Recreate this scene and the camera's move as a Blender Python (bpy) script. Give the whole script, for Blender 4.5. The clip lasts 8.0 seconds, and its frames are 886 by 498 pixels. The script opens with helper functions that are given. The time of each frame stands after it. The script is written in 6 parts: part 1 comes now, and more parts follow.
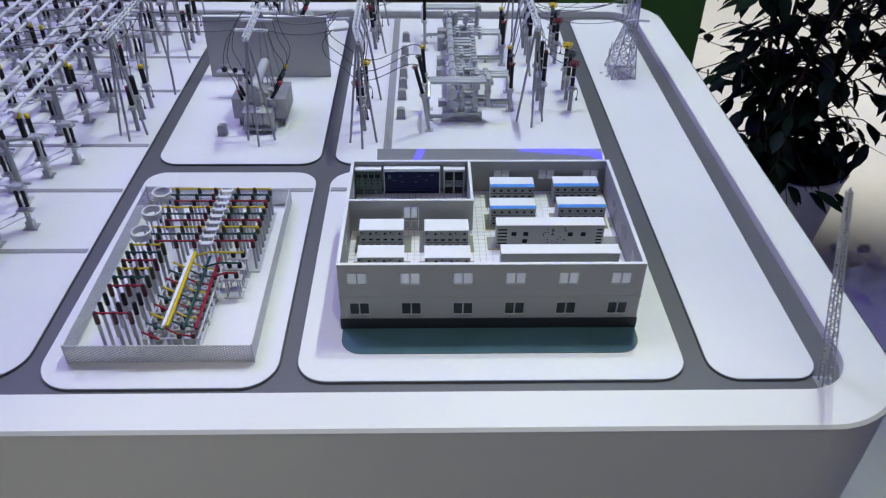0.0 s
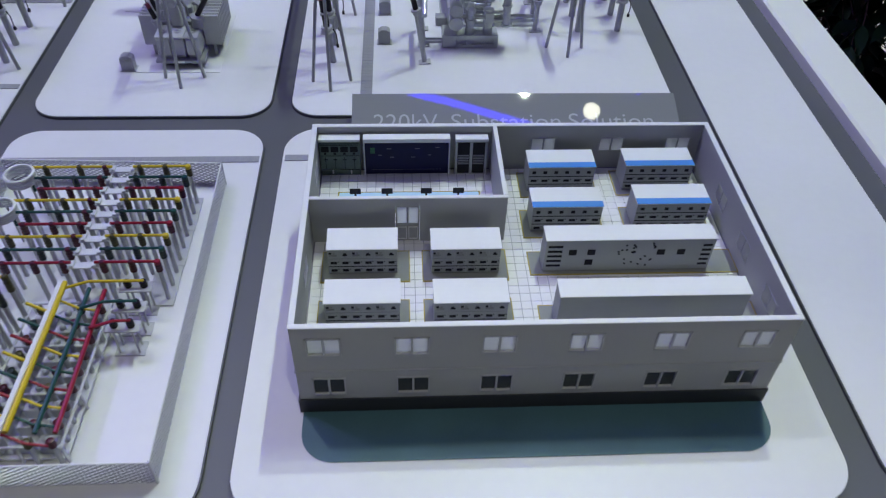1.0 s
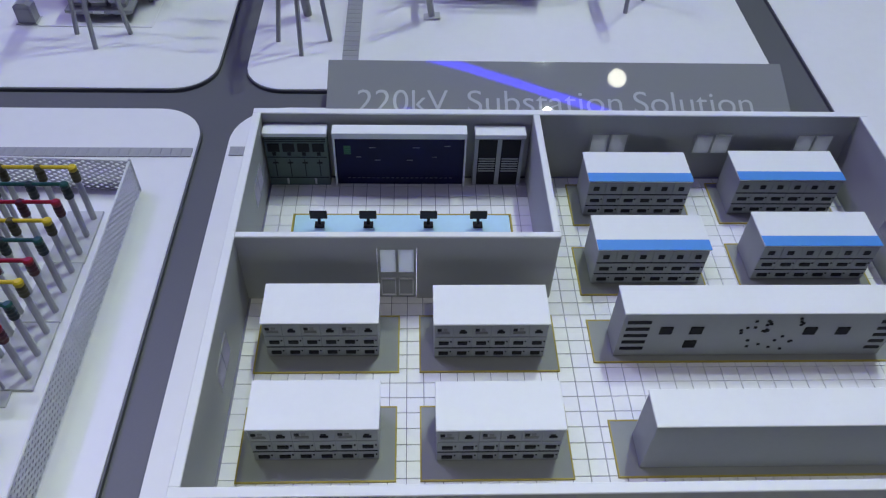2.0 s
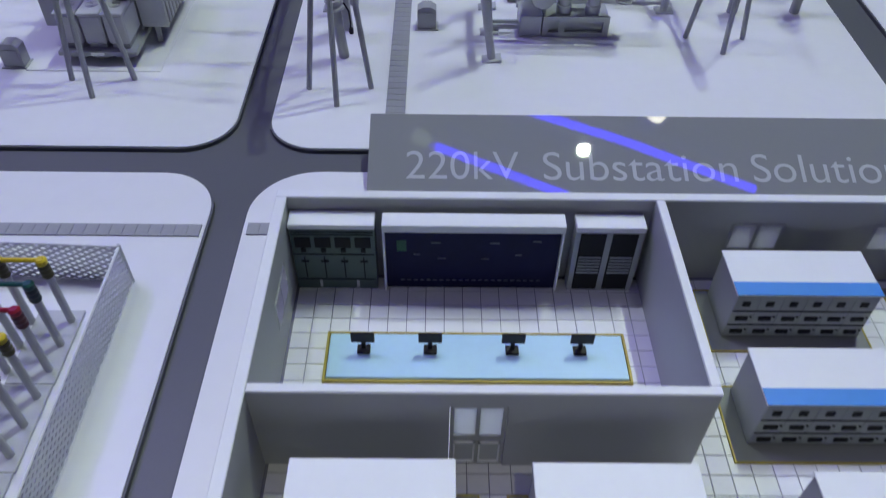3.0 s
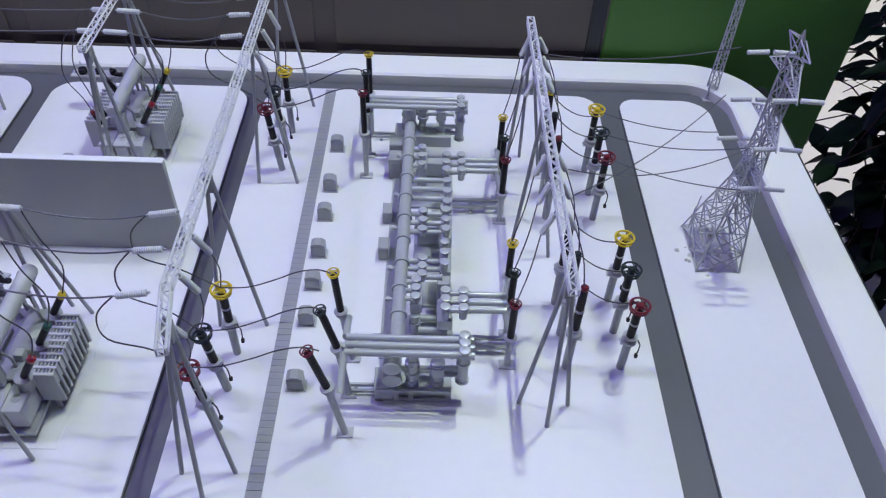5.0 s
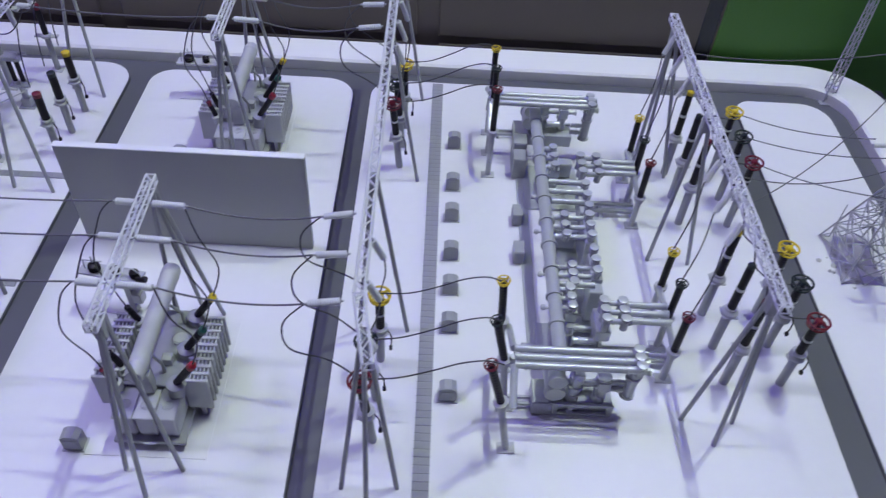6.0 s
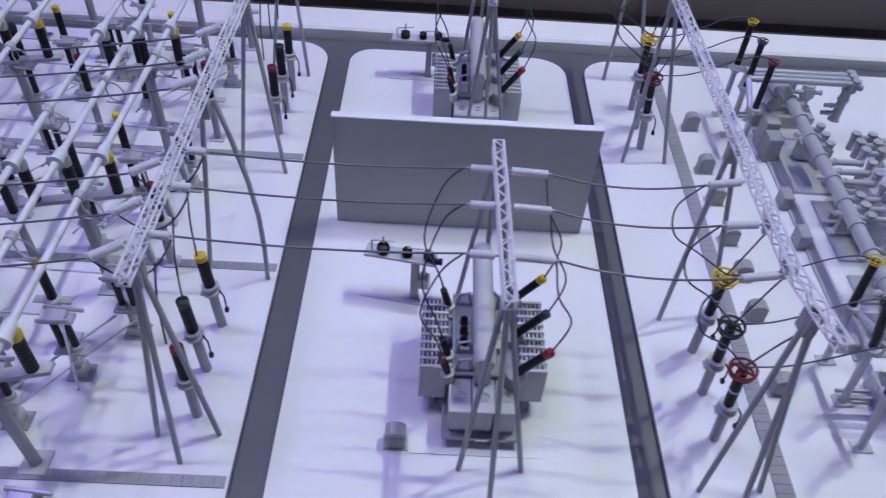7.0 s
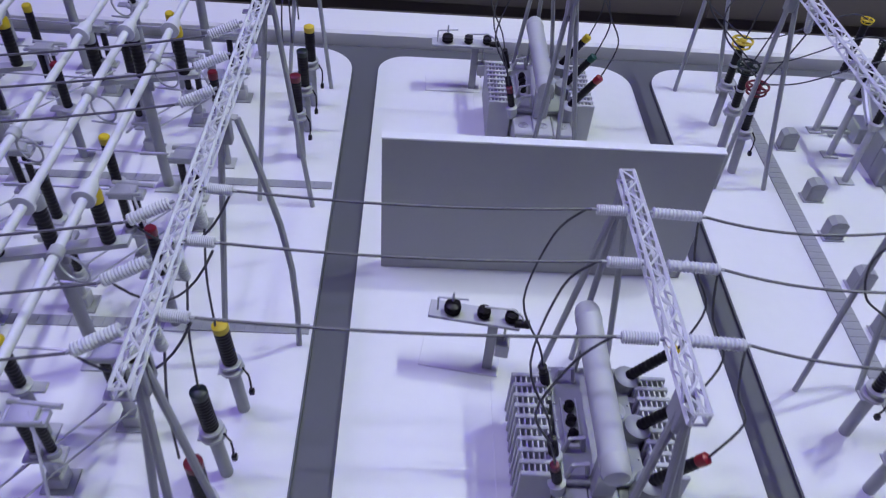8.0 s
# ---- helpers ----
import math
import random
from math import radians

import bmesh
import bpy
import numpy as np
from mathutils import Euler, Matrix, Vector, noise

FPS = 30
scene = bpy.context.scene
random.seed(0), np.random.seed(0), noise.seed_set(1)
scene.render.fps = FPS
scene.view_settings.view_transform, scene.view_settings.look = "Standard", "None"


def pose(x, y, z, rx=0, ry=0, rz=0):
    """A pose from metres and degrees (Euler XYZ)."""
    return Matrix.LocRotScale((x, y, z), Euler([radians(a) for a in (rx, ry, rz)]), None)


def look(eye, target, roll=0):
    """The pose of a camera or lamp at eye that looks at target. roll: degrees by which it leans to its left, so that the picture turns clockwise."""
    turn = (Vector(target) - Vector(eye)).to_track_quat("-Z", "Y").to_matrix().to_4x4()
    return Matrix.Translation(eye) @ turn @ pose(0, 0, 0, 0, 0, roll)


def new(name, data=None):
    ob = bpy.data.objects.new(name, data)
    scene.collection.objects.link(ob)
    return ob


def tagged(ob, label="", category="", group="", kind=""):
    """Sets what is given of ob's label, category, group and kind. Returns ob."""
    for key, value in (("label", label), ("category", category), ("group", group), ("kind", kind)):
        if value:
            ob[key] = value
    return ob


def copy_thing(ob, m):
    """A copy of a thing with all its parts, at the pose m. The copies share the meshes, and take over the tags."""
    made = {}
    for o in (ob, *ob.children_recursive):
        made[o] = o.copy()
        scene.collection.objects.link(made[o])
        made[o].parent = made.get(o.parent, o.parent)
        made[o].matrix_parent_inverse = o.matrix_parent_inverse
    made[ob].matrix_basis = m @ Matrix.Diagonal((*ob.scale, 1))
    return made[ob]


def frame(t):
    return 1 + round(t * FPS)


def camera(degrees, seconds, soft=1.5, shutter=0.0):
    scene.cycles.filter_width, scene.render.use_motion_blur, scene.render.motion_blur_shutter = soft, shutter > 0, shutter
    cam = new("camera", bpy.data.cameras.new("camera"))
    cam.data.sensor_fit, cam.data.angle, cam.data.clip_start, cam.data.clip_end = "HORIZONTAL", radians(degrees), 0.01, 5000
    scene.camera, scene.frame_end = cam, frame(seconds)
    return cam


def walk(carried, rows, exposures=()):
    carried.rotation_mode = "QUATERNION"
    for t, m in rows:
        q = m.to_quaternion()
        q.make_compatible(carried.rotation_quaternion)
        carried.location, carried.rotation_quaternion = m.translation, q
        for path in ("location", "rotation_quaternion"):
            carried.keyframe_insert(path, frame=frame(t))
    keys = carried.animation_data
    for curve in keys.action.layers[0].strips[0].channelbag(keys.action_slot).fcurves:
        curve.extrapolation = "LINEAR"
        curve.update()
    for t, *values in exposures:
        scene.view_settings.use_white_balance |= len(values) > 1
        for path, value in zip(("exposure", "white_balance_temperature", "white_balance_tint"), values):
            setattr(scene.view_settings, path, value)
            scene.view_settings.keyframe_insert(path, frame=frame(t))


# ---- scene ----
cam = camera(59.8, 8.0, soft=1.2, shutter=0.2)
PATH = [
    (0, (0.115, -0.778, 0.721), (0.156, 0.818, -0.484), 0.7),
    (0.5, (0.091, -0.552, 0.639), (0.158, 0.954, -0.674), 1.2),
    (1, (0.087, -0.378, 0.564), (0.189, 1.043, -0.84), 2.1),
    (1.2, (0.092, -0.298, 0.526), (0.201, 1.097, -0.903), 2.6),
    (2.3, (0.1, -0.116, 0.388), (0.165, 1.238, -1.083), 2.1),
    (2.5, (0.085, -0.091, 0.371), (0.14, 1.269, -1.094), 1.8),
    (3, (0.074, -0.018, 0.352), (0.091, 1.391, -1.067), 1.0),
    (3.5, (0.095, 0.061, 0.419), (0.128, 1.497, -0.972), 1.9),
    (4, (0.129, 0.098, 0.497), (0.158, 1.558, -0.87), 1.8),
    (4.5, (0.195, 0.143, 0.617), (0.226, 1.584, -0.769), 2.2),
    (4.7, (0.21, 0.147, 0.674), (0.241, 1.569, -0.733), 2.2),
    (5.8, (0.079, 0.183, 0.671), (0.131, 1.577, -0.762), 4.4),
    (6, (0.036, 0.188, 0.65), (0.079, 1.579, -0.787), 4.1),
    (6.5, (-0.116, 0.193, 0.58), (-0.063, 1.591, -0.849), 4.6),
    (7, (-0.26, 0.208, 0.565), (-0.213, 1.621, -0.849), 4.3),
    (7.5, (-0.327, 0.247, 0.514), (-0.254, 1.673, -0.886), 4.7),
    (8, (-0.332, 0.342, 0.472), (-0.241, 1.78, -0.915), 4.9),
]
walk(cam, [(t, look(eye, target, roll)) for t, eye, target, roll in PATH],
     [(0, 0.02, 6850, 4), (0.5, -0.11, 6750, 4), (1.0, -0.30, 6700, 4), (2.5, -0.34, 6600, 6), (3.0, -0.36, 6550, 7), (3.5, -0.26, 6450, 8), (4.0, -0.12, 6600, 8), (4.5, -0.09, 6650, 8), (6.5, -0.23, 6500, 13), (8.0, -0.20, 6450, 15)])

S = 2 / 3                      # model plan units to metres
FLOOR = -1.4                   # hall floor below the model's ground, in plan units


# ---- world and lamps ----
world = bpy.data.worlds.new("hall_air")
scene.world = world
world.use_nodes = True
world.node_tree.nodes["Background"].inputs["Color"].default_value = (0.46, 0.43, 0.85, 1)
world.node_tree.nodes["Background"].inputs["Strength"].default_value = 0.16


def lamp(name, kind, eye, target, power, color, size=0.3, angle=60):
    data = bpy.data.lights.new(name, kind)
    data.energy, data.color = power, color
    if kind == "AREA":
        data.shape, data.size = "DISK", size
    if kind == "SPOT":
        data.spot_size, data.spot_blend, data.shadow_soft_size = radians(angle), 0.6, size
    ob = new(name, data)
    ob.matrix_world = look(Vector(eye) * S, Vector(target) * S)
    return ob


lamp("spot_and_fill_lamp", "SPOT", (0.99, 1.93, 3.82), (0.15, 0.30, 0), 86, (0.86, 1.0, 0.82), 0.024, 64)
lamp("spot_and_fill_lamp", "SPOT", (1.00, 1.55, 3.82), (0.10, 0.45, 0), 44, (0.86, 1.0, 0.83), 0.024, 62)
lamp("spot_and_fill_lamp", "SPOT", (1.03, 1.16, 3.82), (-0.30, 0.95, 0), 30, (0.85, 1.0, 0.84), 0.036, 64)
# Added fill, no known source: evens out brightness over the west side.
lamp("spot_and_fill_lamp", "SPOT", (-0.85, 1.30, 3.82), (-0.35, 0.70, 0), 44, (0.85, 1.0, 0.88), 0.042, 75)
# Added violet fill from the front west, tinting shade inside the building.
lamp("spot_and_fill_lamp", "SPOT", (-1.5, -0.7, 3.82), (0.1, 0.35, 0), 17, (0.46, 0.40, 1.0), 0.05, 70)
# Added unseen lamp that brightens the front slab and rim.
lamp("spot_and_fill_lamp", "SPOT", (0.6, -1.3, 3.82), (0.25, -0.62, 0), 52, (1.0, 1.0, 0.84), 0.042, 30)
lamp("spot_and_fill_lamp", "SPOT", (-2.1, 1.25, 3.82), (-0.6, 0.8, 0), 62, (0.50, 0.44, 1.0), 0.045, 70)
# Broad fill without a visible source, added to turn west shadows violet.
lamp("added_violet_fill", "AREA", (-2.0, 2.3, 3.8), (-0.8, 1.2, 0), 21, (0.26, 0.15, 1.0), 0.8)
# Unseen lamp added to whiten the hall floor behind the plant.
lamp("added_floor_spot", "SPOT", (3.6, 4.6, 3.8), (3.5, 4.5, FLOOR), 520, (1.0, 0.98, 0.86), 0.08, 56)
# Unseen lamp added so its floor bounce brightens the table front.
lamp("added_floor_spot", "SPOT", (-2.0, -3.2, 3.8), (-2.0, -3.0, FLOOR), 420, (1.0, 0.99, 0.80), 0.08, 58)


# ---- materials ----
def surface(name, color, rough=0.5, metal=0.0, var=0.08, scale=30.0, bump=0.0, fine=300.0, coat=0.0, spec=0.5):
    """A painted, plastic or metal surface with a coarse and a fine variation."""
    m = bpy.data.materials.new(name)
    m.use_nodes = True
    t = m.node_tree
    b = t.nodes["Principled BSDF"]
    co = t.nodes.new("ShaderNodeTexCoord")
    a, f = t.nodes.new("ShaderNodeTexNoise"), t.nodes.new("ShaderNodeTexNoise")
    a.inputs["Scale"].default_value, a.inputs["Detail"].default_value = scale, 4
    f.inputs["Scale"].default_value, f.inputs["Detail"].default_value = fine, 3
    add = t.nodes.new("ShaderNodeMath")
    add.operation = "MULTIPLY_ADD"
    add.inputs[1].default_value = 0.35
    ramp = t.nodes.new("ShaderNodeMapRange")
    ramp.inputs["From Min"].default_value, ramp.inputs["From Max"].default_value = 0.35, 0.95
    ramp.inputs["To Min"].default_value, ramp.inputs["To Max"].default_value = 1 - var, 1 + var * 0.6
    mix = t.nodes.new("ShaderNodeVectorMath")
    mix.operation = "SCALE"
    mix.inputs[0].default_value = color
    for n in (a, f):
        t.links.new(co.outputs["Object"], n.inputs["Vector"])
    t.links.new(f.outputs["Fac"], add.inputs[0])
    t.links.new(a.outputs["Fac"], add.inputs[2])
    t.links.new(add.outputs[0], ramp.inputs["Value"])
    t.links.new(ramp.outputs["Result"], mix.inputs["Scale"])
    t.links.new(mix.outputs["Vector"], b.inputs["Base Color"])
    rr = t.nodes.new("ShaderNodeMapRange")
    rr.inputs["To Min"].default_value, rr.inputs["To Max"].default_value = max(rough - 0.08, 0.015), min(rough + 0.08, 1) if rough else 0.02
    t.links.new(a.outputs["Fac"], rr.inputs["Value"])
    t.links.new(rr.outputs["Result"], b.inputs["Roughness"])
    b.inputs["Metallic"].default_value = metal
    b.inputs["Coat Weight"].default_value = coat
    b.inputs["Specular IOR Level"].default_value = spec
    if bump:
        k = t.nodes.new("ShaderNodeBump")
        k.inputs["Strength"].default_value, k.inputs["Distance"].default_value = bump, 0.0006
        t.links.new(add.outputs[0], k.inputs["Height"])
        t.links.new(k.outputs["Normal"], b.inputs["Normal"])
    return m


def glow(name, color, strength):
    m = bpy.data.materials.new(name)
    m.use_nodes = True
    b = m.node_tree.nodes["Principled BSDF"]
    b.inputs["Base Color"].default_value = (*color, 1)
    b.inputs["Emission Color"].default_value = (*color, 1)
    b.inputs["Emission Strength"].default_value = strength
    return m


def translucent(name, color):
    """Frosted white sheet: half of the light goes through, scattered."""
    m = surface(name, color, 0.35, var=0.04)
    t = m.node_tree
    tr, mix = t.nodes.new("ShaderNodeBsdfTranslucent"), t.nodes.new("ShaderNodeMixShader")
    tr.inputs["Color"].default_value = (*color, 1)
    mix.inputs["Fac"].default_value = 0.85
    t.links.new(t.nodes["Principled BSDF"].outputs[0], mix.inputs[1])
    t.links.new(tr.outputs[0], mix.inputs[2])
    t.links.new(mix.outputs[0], t.nodes["Material Output"].inputs["Surface"])
    return m


PAD = surface("white board", (0.80, 0.80, 0.82), 0.42, var=0.05, scale=4, bump=0.05, fine=90)
EDGE = surface("pad edge", (0.10, 0.105, 0.12), 0.6)
ROAD = surface("grey road", (0.112, 0.115, 0.128), 0.46, var=0.12, scale=6, bump=0.15, fine=900)
RIM = surface("white lacquer", (0.84, 0.84, 0.82), 0.45, var=0.03, scale=3, spec=0.4)
FASCIA = surface("fascia", (0.72, 0.72, 0.70), 0.45, var=0.05, scale=2)
BLACK = surface("black strip", (0.02, 0.022, 0.026), 0.4)
WALL = surface("grey wall", (0.45, 0.46, 0.46), 0.6, var=0.06, scale=12, bump=0.08)
WALLIN = surface("pale wall", (0.47, 0.48, 0.49), 0.6, var=0.06, scale=12, bump=0.08)
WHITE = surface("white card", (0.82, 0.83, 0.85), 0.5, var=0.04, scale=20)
# Plinth paint; also stands in for shade between the radiator fins.
BASE = surface("dark plinth and fin gap shade", (0.030, 0.033, 0.040), 0.5)
GREEN = surface("teal turf", (0.066, 0.150, 0.185), 0.42, var=0.2, scale=14, bump=0.2, fine=700)
PANE = translucent("frosted pane", (0.95, 0.96, 0.96))
DARKPANE = surface("dark pane", (0.065, 0.072, 0.078), 0.15, var=0.3, scale=30)
TILE = surface("white tile", (0.80, 0.80, 0.83), 0.5, var=0.06, scale=40)
GROUT = surface("grout", (0.23, 0.23, 0.30), 0.8)
MATLINE = surface("worn yellow line", (0.42, 0.33, 0.06), 0.6, var=0.25, scale=40)
YELLOW = surface("yellow paint", (0.70, 0.52, 0.02), 0.45)
RED = surface("red paint", (0.30, 0.008, 0.024), 0.38)
RINGRED = surface("deep red paint", (0.155, 0.006, 0.020), 0.4)
DARKRED = surface("dark red insulator", (0.075, 0.006, 0.012), 0.35)
OLIVE = surface("olive insulator", (0.070, 0.062, 0.012), 0.35)
SEAGREEN = surface("green-black insulator", (0.010, 0.030, 0.026), 0.35)
DGREEN = surface("dark green paint", (0.010, 0.075, 0.064), 0.4)
PHGREEN = surface("black-green paint", (0.008, 0.018, 0.018), 0.4)
BLUE = surface("blue stripe", (0.06, 0.27, 0.72), 0.45)
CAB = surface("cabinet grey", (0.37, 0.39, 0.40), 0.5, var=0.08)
CABDARK = surface("panel dark", (0.014, 0.015, 0.018), 0.6, spec=0.2)
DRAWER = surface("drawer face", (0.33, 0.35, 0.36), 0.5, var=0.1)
MAT = surface("mat grey", (0.26, 0.27, 0.27), 0.7)
DESK = surface("pale blue top", (0.50, 0.74, 0.88), 0.3)
SCREEN = surface("navy screen", (0.008, 0.010, 0.055), 0.55, var=0.3, scale=60, spec=0.2)
TEALCAB = surface("teal panel", (0.085, 0.125, 0.122), 0.5, var=0.2, scale=60)
DIMLINE = surface("dim readout", (0.16, 0.18, 0.24), 0.5)
GLINE = surface("pale line", (0.55, 0.58, 0.62), 0.5)
SIGN = surface("grey gloss", (0.265, 0.27, 0.275), 0.0, var=0.03, scale=3)
SIGNBODY = surface("grey sign body", (0.13, 0.135, 0.15), 0.5)
MESH = surface("bright mesh", (0.56, 0.57, 0.60), 0.34, metal=0.75, var=0.08, scale=60)
LETTER = surface("letter white", (0.52, 0.53, 0.55), 0.0)
STEEL = surface("grey plastic", (0.36, 0.37, 0.39), 0.42, var=0.08, scale=60)
PALE = surface("pale grey", (0.52, 0.53, 0.55), 0.45, var=0.06, scale=60)
SILVER = surface("silver paint", (0.50, 0.51, 0.54), 0.35, metal=0.3, var=0.08, scale=60)
LATT = surface("lattice white", (0.70, 0.71, 0.75), 0.45, var=0.08, scale=60)
GISG = surface("switchgear grey", (0.50, 0.52, 0.54), 0.32, metal=0.2, var=0.07, scale=50)
INSU = surface("black insulator", (0.010, 0.008, 0.010), 0.4, spec=0.3)
PORC = surface("white insulator", (0.66, 0.67, 0.70), 0.3)
WIRE = surface("dark wire", (0.07, 0.07, 0.08), 0.5)
CABLE = surface("steel cable", (0.13, 0.13, 0.14), 0.5, metal=0.2)
ROCK = surface("grey rubble", (0.58, 0.58, 0.56), 0.9, var=0.3, scale=90, bump=0.5)
FLOORM = surface("white hall floor", (0.74, 0.74, 0.77), 0.35, var=0.10, scale=1.2, fine=40)
BROWN = surface("brown board", (0.125, 0.105, 0.092), 0.6, var=0.12, scale=2)
LAWN = surface("green board", (0.070, 0.205, 0.032), 0.55, var=0.15, scale=2)
CEIL = surface("dark ceiling", (0.05, 0.05, 0.06), 0.8)
HALL = surface("hall wall", (0.30, 0.29, 0.33), 0.8)
POT = surface("white pot", (0.70, 0.69, 0.66), 0.4)
SOIL = surface("soil", (0.03, 0.022, 0.015), 0.95, bump=0.6)
BARK = surface("bark", (0.060, 0.036, 0.022), 0.85, var=0.3, scale=60, bump=0.6)
LEAF = surface("leaf", (0.010, 0.030, 0.010), 0.5, var=0.4, scale=25, spec=0.18)
BLUETUBE = glow("blue tube", (0.02, 0.0, 1.0), 25)
WHITETUBE = glow("white tube", (1.0, 0.95, 0.85), 5)
SPOTFACE = glow("spot face", (1.0, 0.97, 0.85), 24)
DIMFACE = glow("dim spot face", (0.8, 1.0, 0.7), 1.6)
GREENLED = surface("green readout", (0.02, 0.13, 0.06), 0.4)


# ---- mesh tools ----
class Form:
    """Vertices and faces of one part, in plan units."""

    def __init__(self):
        self.v, self.f = [], []

    def add(self, verts, faces):
        n = len(self.v)
        self.v += [tuple(p) for p in verts]
        self.f += [tuple(i + n for i in f) for f in faces]
        return self

    def box(self, x0, y0, z0, x1, y1, z1, bevel=0.0):
        lo, hi = (min(x0, x1), min(y0, y1), min(z0, z1)), (max(x0, x1), max(y0, y1), max(z0, z1))
        if not bevel:
            p = [(x, y, z) for x in (lo[0], hi[0]) for y in (lo[1], hi[1]) for z in (lo[2], hi[2])]
            return self.add(p, [(0, 1, 3, 2), (4, 6, 7, 5), (0, 4, 5, 1), (2, 3, 7, 6), (0, 2, 6, 4), (1, 5, 7, 3)])
        bv = min(bevel, 0.45 * min(hi[i] - lo[i] for i in range(3)))
        ids, p = {}, []
        for sx in (0, 1):
            for sy in (0, 1):
                for sz in (0, 1):
                    for ax in range(3):
                        q = []
                        for i, s in enumerate((sx, sy, sz)):
                            e = (lo, hi)[s][i]
                            q.append(e if i == ax else e + (bv if s == 0 else -bv))
                        ids[(sx, sy, sz, ax)] = len(p)
                        p.append(q)
        faces = []
        for ax in range(3):
            o = [i for i in range(3) if i != ax]
            for s in (0, 1):
                loop = []
                for a, b in ((0, 0), (1, 0), (1, 1), (0, 1)):
                    c = [0, 0, 0]
                    c[ax], c[o[0]], c[o[1]] = s, a, b
                    loop.append(ids[(*c, ax)])
                faces.append(loop)
            for a in (0, 1):
                for b in (0, 1):
                    c0, c1 = [0, 0, 0], [0, 0, 0]
                    c0[o[0]], c0[o[1]], c0[ax] = a, b, 0
                    c1[o[0]], c1[o[1]], c1[ax] = a, b, 1
                    faces.append([ids[(*c0, o[0])], ids[(*c1, o[0])], ids[(*c1, o[1])], ids[(*c0, o[1])]])
        for sx in (0, 1):
            for sy in (0, 1):
                for sz in (0, 1):
                    faces.append([ids[(sx, sy, sz, i)] for i in range(3)])
        return self.add(p, faces)

    def tube(self, points, r, seg=8, r1=None, cap=True):
        """A round bar along points; r to r1 tapers it."""
        pts = [Vector(p) for p in points]
        n = len(pts)
        verts, faces = [], []
        up = None
        for i, p in enumerate(pts):
            d = (pts[min(i + 1, n - 1)] - pts[max(i - 1, 0)]).normalized()
            if up is None:
                up = d.orthogonal().normalized()
            up = (up - d * up.dot(d)).normalized()
            side = d.cross(up)
            rr = r if r1 is None else r + (r1 - r) * i / (n - 1)
            for k in range(seg):
                a = 2 * math.pi * (k + 0.5) / seg
                verts.append(p + (up * math.cos(a) + side * math.sin(a)) * rr)
        for i in range(n - 1):
            for k in range(seg):
                l = (k + 1) % seg
                faces.append((i * seg + k, i * seg + l, (i + 1) * seg + l, (i + 1) * seg + k))
        if cap:
            faces += [tuple(range(seg))[::-1], tuple((n - 1) * seg + k for k in range(seg))]
        return self.add(verts, faces)

    def lathe(self, profile, origin=(0, 0, 0), axis=(0, 0, 1), seg=14):
        """Turns (radius, height) pairs round an axis through origin."""
        o, d = Vector(origin), Vector(axis).normalized()
        u = d.orthogonal().normalized()
        w = d.cross(u)
        verts, faces = [], []
        for r, h in profile:
            for k in range(seg):
                a = 2 * math.pi * k / seg
                verts.append(o + d * h + (u * math.cos(a) + w * math.sin(a)) * r)
        m = len(profile)
        for i in range(m - 1):
            for k in range(seg):
                l = (k + 1) % seg
                faces.append((i * seg + k, i * seg + l, (i + 1) * seg + l, (i + 1) * seg + k))
        faces += [tuple(range(seg))[::-1], tuple((m - 1) * seg + k for k in range(seg))]
        return self.add(verts, faces)

    def torus(self, centre, axis, big, small, seg=20, sub=6, arc=1.0):
        c, d = Vector(centre), Vector(axis).normalized()
        u = d.orthogonal().normalized()
        w = d.cross(u)
        pts = [c + (u * math.cos(a) + w * math.sin(a)) * big for a in (2 * math.pi * arc * k / seg for k in range(seg + 1))]
        return self.tube(pts, small, sub, cap=arc < 1)

    def prism(self, outline, z0, z1):
        n = len(outline)
        verts = [(x, y, z0) for x, y in outline] + [(x, y, z1) for x, y in outline]
        faces = [tuple(range(n))[::-1], tuple(range(n, 2 * n))]
        faces += [(i, (i + 1) % n, n + (i + 1) % n, n + i) for i in range(n)]
        return self.add(verts, faces)

    def band(self, outer, inner, z0, z1):
        """A closed band between two outlines of equal count."""
        n = len(outer)
        verts = [(x, y, z) for z in (z0, z1) for o in (outer, inner) for x, y in o]
        faces = []
        for i in range(n):
            j = (i + 1) % n
            faces += [(2 * n + i, 2 * n + j, 3 * n + j, 3 * n + i), (i, n + i, n + j, j),
                      (i, j, 2 * n + j, 2 * n + i), (n + i, 3 * n + i, 3 * n + j, n + j)]
        return self.add(verts, faces)

    def lattice(self, p0, p1, w0, w1=None, n=10, r=0.0013, hint=(0, 0, 1), ends=True):
        """A square lattice mast or beam from p0 to p1, w0 wide at its start and w1 at its end."""
        p0, p1 = Vector(p0), Vector(p1)
        w1 = w0 if w1 is None else w1
        d = (p1 - p0).normalized()
        u = (Vector(hint) - d * Vector(hint).dot(d)).normalized()
        s = d.cross(u)

        def corner(i, k):
            f = i / n
            w = (w0 + (w1 - w0) * f) / 2
            a, b = ((1, 1), (1, -1), (-1, -1), (-1, 1))[k % 4]
            return p0 + (p1 - p0) * f + u * a * w + s * b * w
        for k in range(4):
            self.tube([corner(0, k), corner(n, k)], r * 1.25, 4)
            for i in range(n):
                a, b = (k, k + 1) if i % 2 == 0 else (k + 1, k)
                self.tube([corner(i, a), corner(i + 1, b)], r * 0.8, 4)
            if ends:
                for i in (0, n):
                    self.tube([corner(i, k), corner(i, k + 1)], r, 4)
        return self


